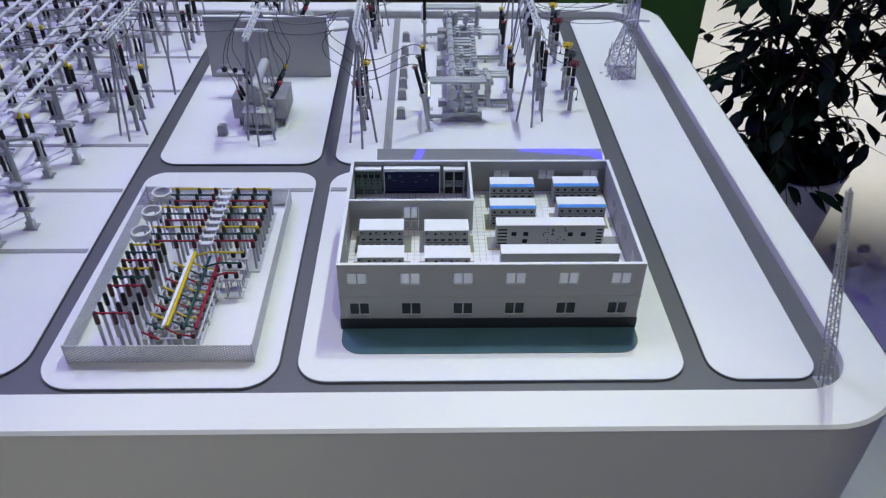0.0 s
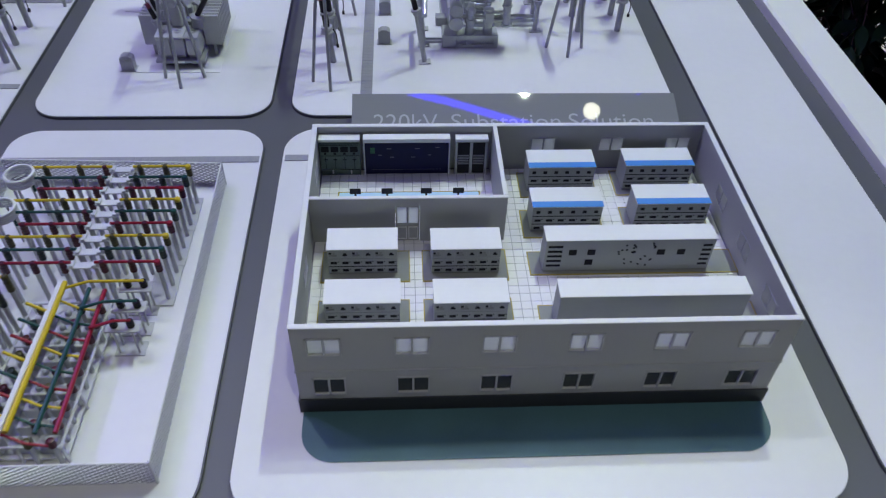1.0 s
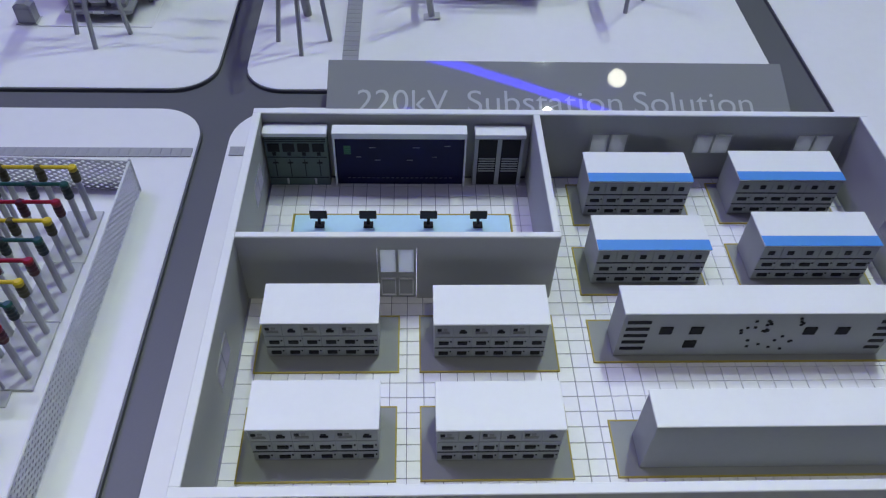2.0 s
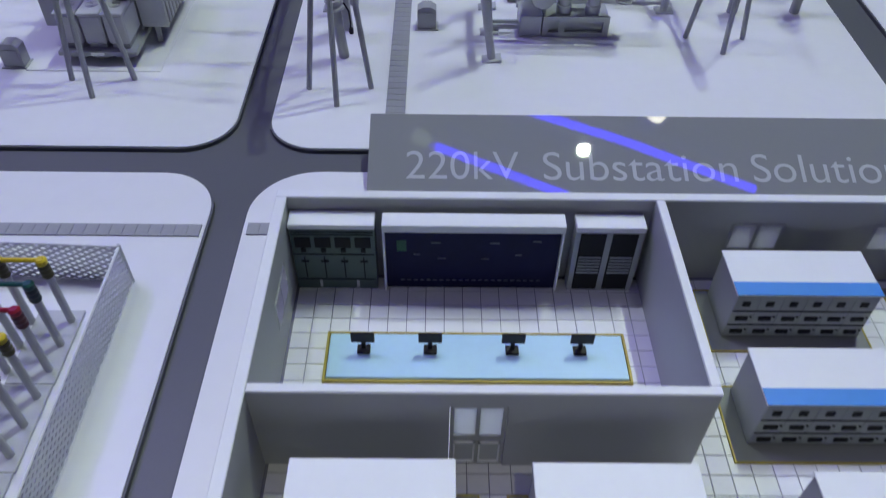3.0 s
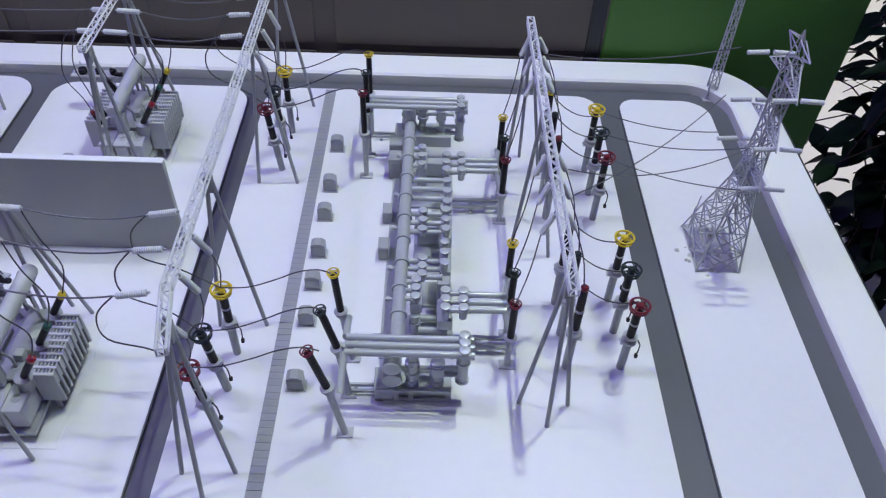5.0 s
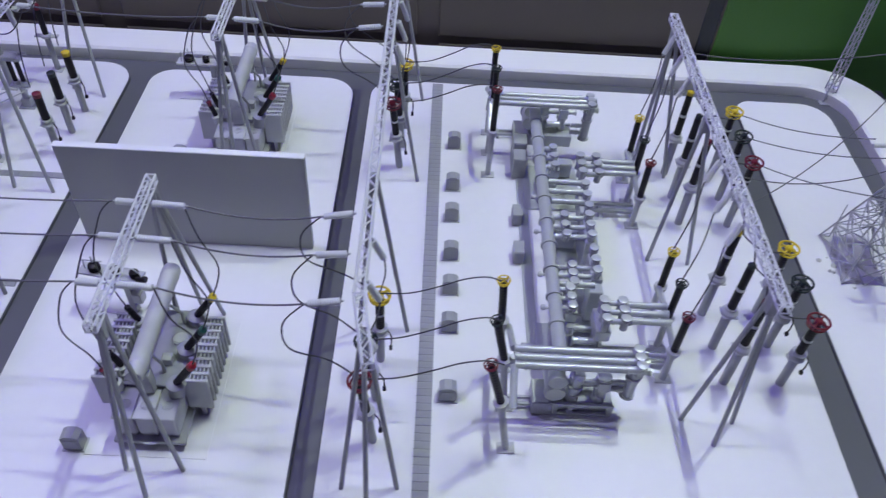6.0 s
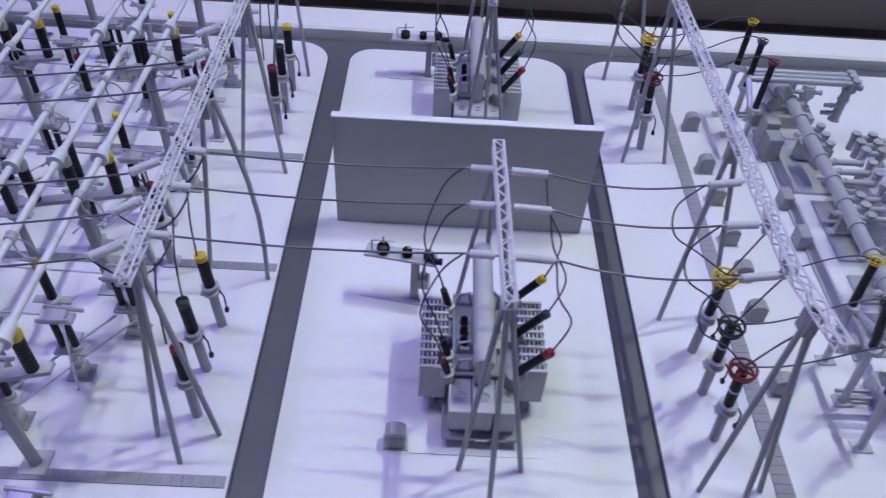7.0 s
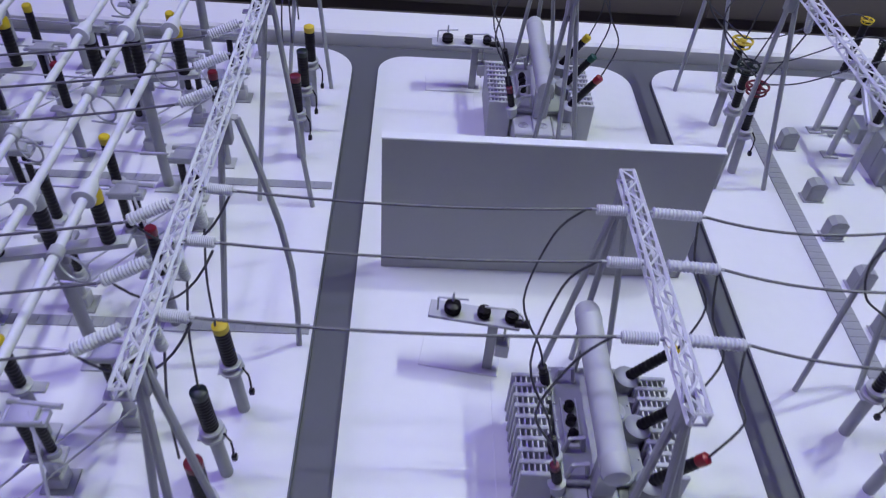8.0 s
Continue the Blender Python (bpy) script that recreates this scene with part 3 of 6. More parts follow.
def switch_cabinet(x0, y0, x1, y1, top, cols, stripe, label, group):
    """A row cabinet: white lid, drawers in three tiers with dark handles."""
    w, d, h = x1 - x0, y1 - y0, top - F2 - 0.0015
    c = thing("switch_cabinet", x0, y0, F2 + 0.0015, label, "cabinet", group)
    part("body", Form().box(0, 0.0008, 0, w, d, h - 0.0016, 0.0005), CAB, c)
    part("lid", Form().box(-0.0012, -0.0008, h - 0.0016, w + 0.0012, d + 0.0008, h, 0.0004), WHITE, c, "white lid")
    if stripe:
        part("stripe", Form().box(-0.0010, -0.0010, h, w + 0.0010, d * 0.27, h + 0.0003), BLUE, c, "blue stripe")
    p = w / cols
    tiers = ((0.03, 0.29), (0.315, 0.605), (0.63, 0.95))
    for z in (0.292, 0.607) if stripe else (0.292,):
        part("groove", Form().box(0.0005, -0.0005, h * z, w - 0.0005, 0.0010, h * z + 0.0011), CABDARK, c, "dark seam")
    for i in range(cols):
        for k, (lo, hi) in enumerate(tiers):
            x = i * p
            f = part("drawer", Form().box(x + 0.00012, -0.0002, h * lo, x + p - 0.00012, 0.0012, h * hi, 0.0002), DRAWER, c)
            z = h * (lo + hi) / 2
            if k < 2:
                part("handle", Form().box(x + p * 0.24, -0.0014, z - 0.0017, x + p * 0.76, 0.0002, z + 0.0016), CABDARK, f, "dark handle")
                part("catch", Form().box(x + p * 0.84, -0.0008, z + 0.0010, x + p * 0.92, 0.0002, z + 0.0022), CABDARK, f)
            elif stripe:
                part("meter", Form().box(x + p * 0.30, -0.0009, z - 0.0027, x + p * 0.64, 0.0002, z + 0.0022, 0.0003), CABDARK, f, "dark meter")
            elif i % 2:
                part("handle", Form().box(x + p * 0.30, -0.0012, z - 0.0018, x + p * 0.70, 0.0002, z).box(x + p * 0.36, -0.0008, z + 0.0004, x + p * 0.60, 0.0002, z + 0.0022), CABDARK, f, "dark handle")
            else:
                part("meter", Form().box(x + p * 0.14, -0.0008, z + 0.0006, x + p * 0.36, 0.0002, z + 0.0034), CABDARK, f, "dark meter")
                part("meter", Form().box(x + p * 0.46, -0.0008, z + 0.0008, x + p * 0.66, 0.0002, z + 0.0036), MAT, f)
                for q in range(3):
                    part("label_strip", Form().box(x + p * 0.16, -0.0006, z - 0.0034 + q * 0.0012, x + p * 0.80, 0.0002, z - 0.0028 + q * 0.0012), MAT, f)
    return c


for x0, x1 in ((0.019, 0.139), (0.156, 0.273)):
    mat(x0, 0.150, x1, 0.209)
    mat(x0 + 0.001, 0.049, x1, 0.113)
for x0, x1, y0 in ((0.030, 0.122, 0.167), (0.168, 0.260, 0.165), (0.033, 0.126, 0.068), (0.169, 0.261, 0.066)):
    switch_cabinet(x0, y0, x1, y0 + 0.040, 0.134, 6, False, "grey six-column switch cabinet with a white lid on a yellow-edged mat", "plain switch cabinets")
for x0, y0, x1 in ((0.318, 0.343, 0.417), (0.465, 0.346, 0.567), (0.313, 0.250, 0.412), (0.463, 0.255, 0.568)):
    mat(x0 - 0.011, y0 - 0.014, min(x1 + 0.008, 0.5925), y0 + 0.045)
    switch_cabinet(x0, y0, x1, y0 + 0.042, 0.134, 6, True, "grey switch cabinet with a blue stripe along its white lid", "striped switch cabinets")


def relay_cabinet(x0, y0, x1, y1, top, plain):
    w, d, h = x1 - x0, y1 - y0, top - F2 - 0.0015
    label = "long grey cabinet with a white lid and blank face" if plain else "long grey relay cabinet with meters and vents under a white lid"
    c = thing("long_cabinet", x0, y0, F2 + 0.0015, label, "cabinet", "long cabinets")
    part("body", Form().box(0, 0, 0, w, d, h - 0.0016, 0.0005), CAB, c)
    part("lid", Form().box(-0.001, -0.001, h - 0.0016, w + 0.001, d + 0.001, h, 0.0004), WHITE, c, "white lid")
    if plain:
        return c
    for x, z in ((0.140, 0.52), (0.250, 0.52), (0.245, 0.20), (0.665, 0.50), (0.785, 0.50)):
        part("display", Form().box(w * x, -0.0008, h * z, w * x + 0.0105, 0.0004, h * z + 0.0098, 0.0003), CABDARK, c, "dark display")
    for k in range(5):
        part("vent", Form().box(w * 0.015, -0.0006, h * (0.16 + 0.15 * k), w * 0.10, 0.0004, h * (0.22 + 0.15 * k)), CABDARK, c)
        part("vent", Form().box(w * 0.93, -0.0006, h * (0.16 + 0.15 * k), w * 0.985, 0.0004, h * (0.22 + 0.15 * k)), CABDARK, c)
    random.seed(4)
    for k in range(26):
        x, z = random.choice((0.44, 0.48, 0.52, 0.57, 0.60, 0.63)) + random.uniform(-0.012, 0.012), random.uniform(0.14, 0.85)
        part("switch", Form().box(w * x, -0.0007, h * z, w * x + 0.0024, 0.0004, h * z + 0.0022), CABDARK, c)
    return c


mat(0.303, 0.159, 0.5925, 0.204)
relay_cabinet(0.320, 0.166, 0.549, 0.194, 0.146, False)
mat(0.306, 0.050, 0.5925, 0.099)
relay_cabinet(0.323, 0.058, 0.561, 0.087, 0.150, True)

# control room
tall = thing("panel_cabinet", 0.0035, 0.391, F2, "teal-grey control panel cabinet with screens and a white top", "cabinet")
part("body", Form().box(0, 0, 0, 0.0605, 0.014, 0.063), TEALCAB, tall)
part("lid", Form().box(-0.0005, -0.0015, 0.063, 0.061, 0.0145, 0.0675, 0.0005), WHITE, tall, "white top")
for i in range(4):
    x = 0.0025 + i * 0.0145
    part("screen", Form().box(x, -0.0007, 0.044, x + 0.0115, 0.0002, 0.054, 0.0002), CABDARK, tall, "dark screen")
    part("knob", Form().box(x + 0.004, -0.0009, 0.0395, x + 0.0075, 0.0002, 0.043), CABDARK, tall)
    part("door_line", Form().box(x + 0.0052, -0.0004, 0.012, x + 0.0060, 0.0002, 0.034), CABDARK, tall)
    part("latch", Form().box(x + 0.003, -0.0006, 0.029, x + 0.0085, 0.0002, 0.0305), CABDARK, tall)
for z in (0.0100, 0.0365, 0.0565, 0.0590):
    part("groove", Form().box(0.001, -0.0004, z, 0.0595, 0.0002, z + 0.0008), CABDARK, tall)
for x in (0.017, 0.045):
    part("tag", Form().box(x, -0.0006, 0.002, x + 0.002, 0.0002, 0.009), GLINE, tall)
vw = thing("video_wall", 0.0700, 0.389, F2 + 0.0004, "navy wall of display screens in a white frame", "screen")
part("frame", Form().box(0, 0, 0, 0.0016, 0.010, 0.0675).box(0.1290, 0, 0, 0.1306, 0.010, 0.0675).box(0, -0.002, 0.0625, 0.1306, 0.012, 0.0695, 0.0005), WHITE, vw, "white frame")
part("display", Form().box(0.0017, 0.003, 0.0005, 0.1289, 0.009, 0.0624), SCREEN, vw, "dark blue display")
for x, z, wd in ((0.035, 0.048, 0.007), (0.078, 0.048, 0.007), (0.022, 0.036, 0.005), (0.040, 0.032, 0.006), (0.072, 0.032, 0.006), (0.097, 0.036, 0.005), (0.109, 0.050, 0.006)):
    part("readout", Form().box(x, 0.0024, z, x + wd, 0.0031, z + 0.0008), DIMLINE, vw)
for i in range(22):
    x = 0.012 + i * 0.0049
    part("readout", Form().box(x, 0.0024, 0.0085, x + 0.0030, 0.0031, 0.0090), DIMLINE, vw)
for k in range(5):
    part("readout", Form().box(0.010, 0.0024, 0.040 + k * 0.0022, 0.017, 0.0031, 0.0415 + k * 0.0022), GREENLED, vw)
rk = thing("server_rack", 0.2095, 0.391, F2, "dark rack cabinet with two louvred doors and a white top", "rack")
part("body", Form().box(0, 0, 0, 0.0488, 0.013, 0.062), CAB, rk)
part("lid", Form().box(-0.0005, -0.0015, 0.062, 0.0493, 0.0140, 0.067, 0.0005), WHITE, rk, "white top")
for x in (0.0035, 0.0265):
    d = part("rack_door", Form().box(x, -0.0007, 0.002, x + 0.0185, 0.0003, 0.060, 0.0003), CABDARK, rk, "dark door")
    for k in range(6):
        part("louvre", Form().box(x + 0.001, -0.0014, 0.020 + k * 0.0032, x + 0.0175, -0.0006, 0.0213 + k * 0.0032), DRAWER, d)
desk = thing("control_desk", 0.032, 0.298, F2, "long low pale blue control desk edged in yellow", "desk")
part("desk_top", Form().box(0.0025, 0.0025, 0, 0.2115, 0.0405, 0.0045, 0.0004), DESK, desk)
part("border", Form().box(0, 0, 0, 0.214, 0.0016, 0.0035).box(0, 0.0414, 0, 0.214, 0.043, 0.0035).box(0, 0.0016, 0, 0.0016, 0.0414, 0.0035).box(0.2124, 0.0016, 0, 0.214, 0.0414, 0.0035), MATLINE, desk, "yellow border")
mon = thing("monitor", 0.059, 0.322, F2 + 0.0045, "small black desktop monitor on the pale blue desk", "monitor", "desk monitors")
part("screen", Form().box(-0.0082, 0.001, 0.0105, 0.0082, 0.0028, 0.0207, 0.0006), INSU, mon)
part("neck", Form().box(-0.0014, 0.0028, 0.002, 0.0014, 0.0045, 0.014), INSU, mon)
part("foot", Form().box(-0.0046, -0.001, 0, 0.0046, 0.007, 0.002, 0.0004), INSU, mon)
for x in (0.106, 0.164, 0.212):
    copy_thing(mon, stand(x, 0.322, F2 + 0.0045))

# ---- sign ----
sign = thing("sign_block", 0.035, 0.581, 0, "sloping glossy grey sign block with pale lettering", "sign")
part("body", Form().add([(x, y, z) for x in (0.001, 0.605) for y, z in ((0.001, 0.0004), (0.001, 0.0038), (0.108, 0.0410), (0.108, 0.0004))],
                        [(0, 1, 2, 3), (4, 7, 6, 5), (0, 4, 5, 1), (1, 5, 6, 2), (2, 6, 7, 3), (3, 7, 4, 0)]), SIGNBODY, sign)
plate = part("face_plate", Form().box(0, 0, 0, 0.606, 0.1155, 0.0014, 0.0003), SIGN, sign, "glossy grey face")
plate.matrix_basis = place(0, 0, 0.0040, 0, 19.2)


def words(text, x, y, z, width, height, parent):
    """Flat letters, fitted to a width and a capital height."""
    cu = bpy.data.curves.new("lettering", "FONT")
    cu.body, cu.extrude, cu.offset = text, 0.002, -0.005
    tmp = new("lettering_source", cu)
    dg = bpy.context.evaluated_depsgraph_get()
    me = bpy.data.meshes.new_from_object(tmp.evaluated_get(dg))
    bpy.data.objects.remove(tmp)
    bpy.data.curves.remove(cu)
    xs = [v.co.x for v in me.vertices]
    sx, x_min = width / (max(xs) - min(xs)), min(xs)
    sy = height / 0.70
    for v in me.vertices:
        v.co = Vector(((v.co.x - x_min) * sx + x, v.co.y * sy + y, v.co.z * 0.05 + z)) * S
    me.materials.clear()
    me.materials.append(LETTER)
    ob = new("lettering", me)
    ob.parent = parent
    return tagged(ob, "pale lettering")


words("220kV", 0.0395, 0.0350, 0.00145, 0.1170, 0.0345, plate)
words("Substation", 0.1820, 0.0350, 0.00145, 0.2013, 0.0345, plate)
words("Solution", 0.3995, 0.0350, 0.00145, 0.1570, 0.0345, plate)


# ---- parts shared by the switchyard things ----
def sheds(z0, z1, r, n=9, waist=0.91):
    """Profile of a ribbed insulator between two heights."""
    out, h = [], (z1 - z0) / n
    for i in range(n):
        z = z0 + i * h
        out += [(r * waist, z), (r, z + h * 0.30), (r, z + h * 0.45), (r * waist, z + h * 0.8)]
    return out + [(r * waist, z1)]


PHASE = (RINGRED, PHGREEN, YELLOW)
PNAME = ("red", "dark green", "yellow")


def cage_ring(parent, z, big, material, label):
    """Grading ring: an upper and a lower hoop on four arms."""
    f = Form().torus((0, 0, z), (0, 0, 1), big, big * 0.12, 18, 6).torus((0, 0, z - big * 0.55), (0, 0, 1), big * 0.86, big * 0.11, 18, 5)
    for k in range(4):
        a = math.pi / 4 + k * math.pi / 2
        c, s = math.cos(a), math.sin(a)
        f.tube([(0, 0, z - big * 0.15), (c * big, s * big, z)], big * 0.10, 5)
        f.tube([(c * big, s * big, z), (c * big * 0.86, s * big * 0.86, z - big * 0.55)], big * 0.09, 4)
    return part("grading_ring", f, material, parent, label)


def arrester(phase, ring=True):
    """Surge arrester: round pole, flange, two ribbed stages, grading ring."""
    nm = PNAME[phase]
    label = f"black surge arrester with {nm} grading ring on a pole" if ring else f"black surge arrester with {nm} cap on a grey pole"
    t = thing("surge_arrester", 0, 0, 0, label, "arrester", "surge arresters")
    part("pole", Form().tube([(0, 0, -0.006), (0, 0, 0.062)], 0.0066, 14), STEEL, t)
    part("flange", Form().lathe([(0.007, 0.060), (0.0125, 0.0625), (0.0125, 0.066), (0.0085, 0.068), (0.0085, 0.0715), (0.0115, 0.0725), (0.0115, 0.075)]).box(-0.014, -0.006, 0.0605, 0.006, 0.006, 0.0625), PALE, t)
    if not ring:
        part("insulator", Form().lathe(sheds(0.075, 0.123, 0.0078, 11)), INSU, t, "black ribbed insulator")
        part("cap", Form().lathe([(0.0076, 0.123), (0.0080, 0.125), (0.0080, 0.131), (0.005, 0.133)]), PHASE[phase], t)
    else:
        part("insulator", Form().lathe(sheds(0.075, 0.103, 0.0066, 6)), INSU, t, "black ribbed stage")
        part("insulator", Form().lathe(sheds(0.107, 0.142, 0.0066, 7)), INSU, t, "black ribbed stage")
        part("joint", Form().lathe([(0.0062, 0.1028), (0.0072, 0.104), (0.0072, 0.106), (0.0062, 0.1072)]), PALE, t)
        part("cap", Form().lathe([(0.0056, 0.142), (0.006, 0.148), (0.004, 0.150)]), PHASE[phase], t)
        cage_ring(t, 0.147, 0.0152, PHASE[phase], f"{nm} grading ring")
    lead = [(0.012, -0.004, 0.070), (0.017, -0.006, 0.060), (0.017, -0.007, 0.046), (0.0155, -0.006, 0.036)]
    part("counter_lead", Form().tube(lead, 0.0011, 6).box(0.0135, -0.0095, 0.030, 0.0185, -0.0035, 0.037, 0.0008), INSU, t)
    return t


def slim_bushing(phase, tilt=0.0, pole=0.072, top=0.152, ring=0.0088):
    nm = PNAME[phase]
    t = thing("line_bushing", 0, 0, 0, f"slim black bushing with {nm} wheel ring on a post", "bushing", "line bushings")
    part("base_plate", Form().box(-0.0125, -0.009, 0, 0.0125, 0.009, 0.003, 0.0006), PALE, t)
    part("post", Form().tube([(0, 0, 0.003), (0, 0, pole)], 0.0052, 12), PALE, t)
    head = part("head", Form().lathe([(0.0052, -0.012), (0.0085, -0.009), (0.0085, -0.003), (0.0105, -0.002), (0.0105, 0.001), (0.006, 0.002)]), PALE, t)
    rod = Form().lathe(sheds(0.001, top - pole - 0.004, 0.0058, 14))
    ins = part("insulator", rod, INSU, t, "black ribbed insulator")
    rg = cage_ring(t, top - pole, ring, PHASE[phase], f"{nm} wheel ring")
    for o in (head, ins, rg):
        o.matrix_basis = place(0, 0, pole, 0, 0, tilt)
    return t


def stand_insulator(phase):
    """Thick pole with a head plate and two stacked insulators."""
    nm = PNAME[phase]
    t = thing("voltage_transformer", 0, 0, 0, f"tall black insulator with {nm} cap on thick pole", "insulator", "tall insulators")
    part("pole", Form().tube([(0, 0, 0), (0, 0, 0.085)], 0.0072, 14), STEEL, t)
    part("head", Form().lathe([(0.007, 0.080), (0.013, 0.084), (0.013, 0.090), (0.009, 0.094), (0.009, 0.098)]).box(-0.012, -0.012, 0.083, 0.012, 0.012, 0.0855, 0.0006), PALE, t)
    part("insulator", Form().lathe(sheds(0.098, 0.138, 0.0068, 8)).lathe(sheds(0.143, 0.186, 0.0064, 9)), INSU, t, "black ribbed stages")
    part("joint", Form().lathe([(0.006, 0.1375), (0.0074, 0.139), (0.0074, 0.142), (0.006, 0.1435)]), PALE, t)
    part("cap", Form().lathe([(0.0058, 0.186), (0.0062, 0.192), (0.004, 0.194)]), PHASE[phase], t)
    return t


def spread(make, spots, z=0.0, lean=((0, 0), (0, 0), (0, 0))):
    """One thing per phase, copied to further spots: (x, y, phase); lean: degrees about x and y for each phase."""
    first = {}
    for x, y, p in spots:
        m = stand(x, y, z, 0, *lean[p])
        if p not in first:
            first[p] = make(p)
            first[p].matrix_basis = m
        else:
            copy_thing(first[p], m)


spread(arrester, [(0.606, 1.026, 0), (0.605, 1.103, 1), (0.605, 1.177, 2), (0.604, 1.395, 0), (0.604, 1.472, 1), (0.605, 1.549, 2)], 0.006)
spread(arrester, [(-0.018, 0.890, 0), (-0.019, 0.963, 1), (-0.018, 1.037, 2), (-0.023, 1.523, 0), (-0.022, 1.590, 1), (-0.021, 1.655, 2)], 0.006, ((1.5, -5), (4, -4), (0, 0)))
spread(lambda p: arrester(p, False), [(-0.693, 0.890, 0), (-0.699, 0.963, 1), (-0.697, 1.043, 2)], 0.006, ((0, 0), (0, -3), (0, -3)))
spread(lambda p: arrester(p, False), [(-0.700, 1.510, 0), (-0.700, 1.580, 1), (-0.700, 1.655, 2)], 0.006)
spread(slim_bushing, [(0.420, 1.024, 0), (0.422, 1.090, 1), (0.422, 1.158, 2), (0.420, 1.379, 0), (0.420, 1.446, 1), (0.420, 1.513, 2)])
spread(lambda p: slim_bushing(p, (-5, -7, 2)[p], 0.119, 0.204), [(0.173, 0.886, 0), (0.172, 0.958, 1), (0.171, 1.030, 2)], 0.0, ((0, -9), (0, -5.5), (0, -6)))
spread(lambda p: slim_bushing(p, 0, 0.108, 0.200), [(0.153, 1.509, 0), (0.153, 1.580, 1), (0.153, 1.650, 2)])
spread(stand_insulator, [(0.517, 1.024, 0), (0.514, 1.095, 1), (0.511, 1.167, 2), (0.512, 1.395, 0), (0.511, 1.470, 1), (0.510, 1.545, 2)])


# ---- gas-insulated switchgear ----
gis = thing("gas_switchgear", 0, 0, 0, "grey gas-insulated switchgear line with a long bus duct and pipe bays", "switchgear")
gis.matrix_basis = place(0.006, -0.003) @ Matrix.Diagonal((1, 0.951, 1, 1))


def flange_pipe(f, a, b, r, flanges=(0.0, 1.0), seg=14):
    a, b = Vector(a), Vector(b)
    f.tube([a, b], r, seg)
    d = (b - a).normalized()
    for k in flanges:
        c = a.lerp(b, k)
        f.tube([c - d * r * 0.22, c + d * r * 0.22], r * 1.28, seg)
    return f


DX, DZ = 0.246, 0.090
f = Form()
flange_pipe(f, (DX, 0.992, DZ), (DX, 1.625, DZ), 0.0104, [i / 11 for i in range(12)], 18)
part("bus_duct", f, GISG, gis, "long grey bus duct")
for y in (1.085, 1.155, 1.255, 1.345, 1.465):
    part("duct_valve", Form().lathe([(0.002, 0.0), (0.002, 0.004), (0.0042, 0.005), (0.0050, 0.008), (0.0036, 0.012), (0.001, 0.0125)], (DX - 0.0102, y, DZ - 0.002), (-1, 0, 0.1), 10), PALE, gis, "pale valve knob")
part("floor_channel", Form().box(0.214, 1.03, 0, 0.232, 1.60, 0.004, 0.0006), GISG, gis)


def cap_stack(x, y, z0, z1, r=0.0076):
    """An upright octagonal housing with a flat lid."""
    part("capped_pole", Form().lathe([(r * 0.80, z0), (r * 0.80, z1 - 0.012), (r * 1.0, z1 - 0.0115), (r * 1.0, z1 - 0.007), (r * 0.86, z1 - 0.0065), (r * 0.86, z1 - 0.004), (r * 1.08, z1 - 0.0035), (r * 1.08, z1), (r * 0.8, z1 + 0.0006)], (x, y, 0), seg=8), GISG, gis, "octagonal capped housing")


def cross_pipe(y, x0, x1, z, r=0.0048):
    part("cross_pipe", flange_pipe(Form(), (x0, y, z), (x1, y, z), r, (0.0, 0.28, 1.0), 12), GISG, gis)


def block_part(*a):
    part("housing", Form().box(*a, 0.0014), GISG, gis)


P3 = (-0.0185, 0.0, 0.0185)
# front bay beside the outgoing pipes
for d in P3:
    cap_stack(0.271, 1.103 + d, 0.080, 0.100)
    cross_pipe(1.103 + d, DX + 0.006, 0.266, 0.090, 0.0042)
block_part(0.262, 1.078, 0.062, 0.281, 1.128, 0.084)
block_part(0.264, 1.072, 0.012, 0.279, 1.100, 0.040)
for z in (0.024, 0.042):
    cross_pipe(1.085, 0.278, 0.312, z, 0.0055)
    cross_pipe(1.060, 0.278, 0.312, z, 0.0055)
for x in (0.271, 0.317):
    part("breaker_pole", Form().lathe([(0.009, 0.006), (0.009, 0.014), (0.0068, 0.015), (0.0068, 0.036), (0.0095, 0.037), (0.0095, 0.046), (0.0075, 0.047), (0.0075, 0.062)], (x, 1.075, 0), seg=14), GISG, gis)
block_part(0.306, 1.048, 0.056, 0.329, 1.098, 0.078)
# second bay
for d in P3:
    cap_stack(0.280, 1.160 + d, 0.076, 0.094)
    cross_pipe(1.160 + d, DX + 0.006, 0.312, 0.083)
    cap_stack(0.316, 1.182 + d * 1.35, 0.080, 0.106)
block_part(0.309, 1.150, 0.030, 0.327, 1.212, 0.086)
block_part(0.305, 1.128, 0.010, 0.326, 1.150, 0.080)
# third bay
for d in P3:
    cap_stack(0.278, 1.276 + d * 1.3, 0.076, 0.094)
    cross_pipe(1.276 + d * 1.3, DX + 0.006, 0.314, 0.083)
    cap_stack(0.318, 1.270 + d * 1.35, 0.080, 0.102)
block_part(0.309, 1.236, 0.020, 0.329, 1.306, 0.084)
block_part(0.268, 1.296, 0.012, 0.306, 1.306, 0.050)
# fourth bay
for d in P3:
    cross_pipe(1.368 + d * 1.45, DX + 0.006, 0.316, 0.085, 0.0054)
    cap_stack(0.320, 1.346 + d * 1.6, 0.078, 0.104)
block_part(0.309, 1.318, 0.050, 0.330, 1.386, 0.080)
block_part(0.262, 1.322, 0.018, 0.306, 1.332, 0.034)
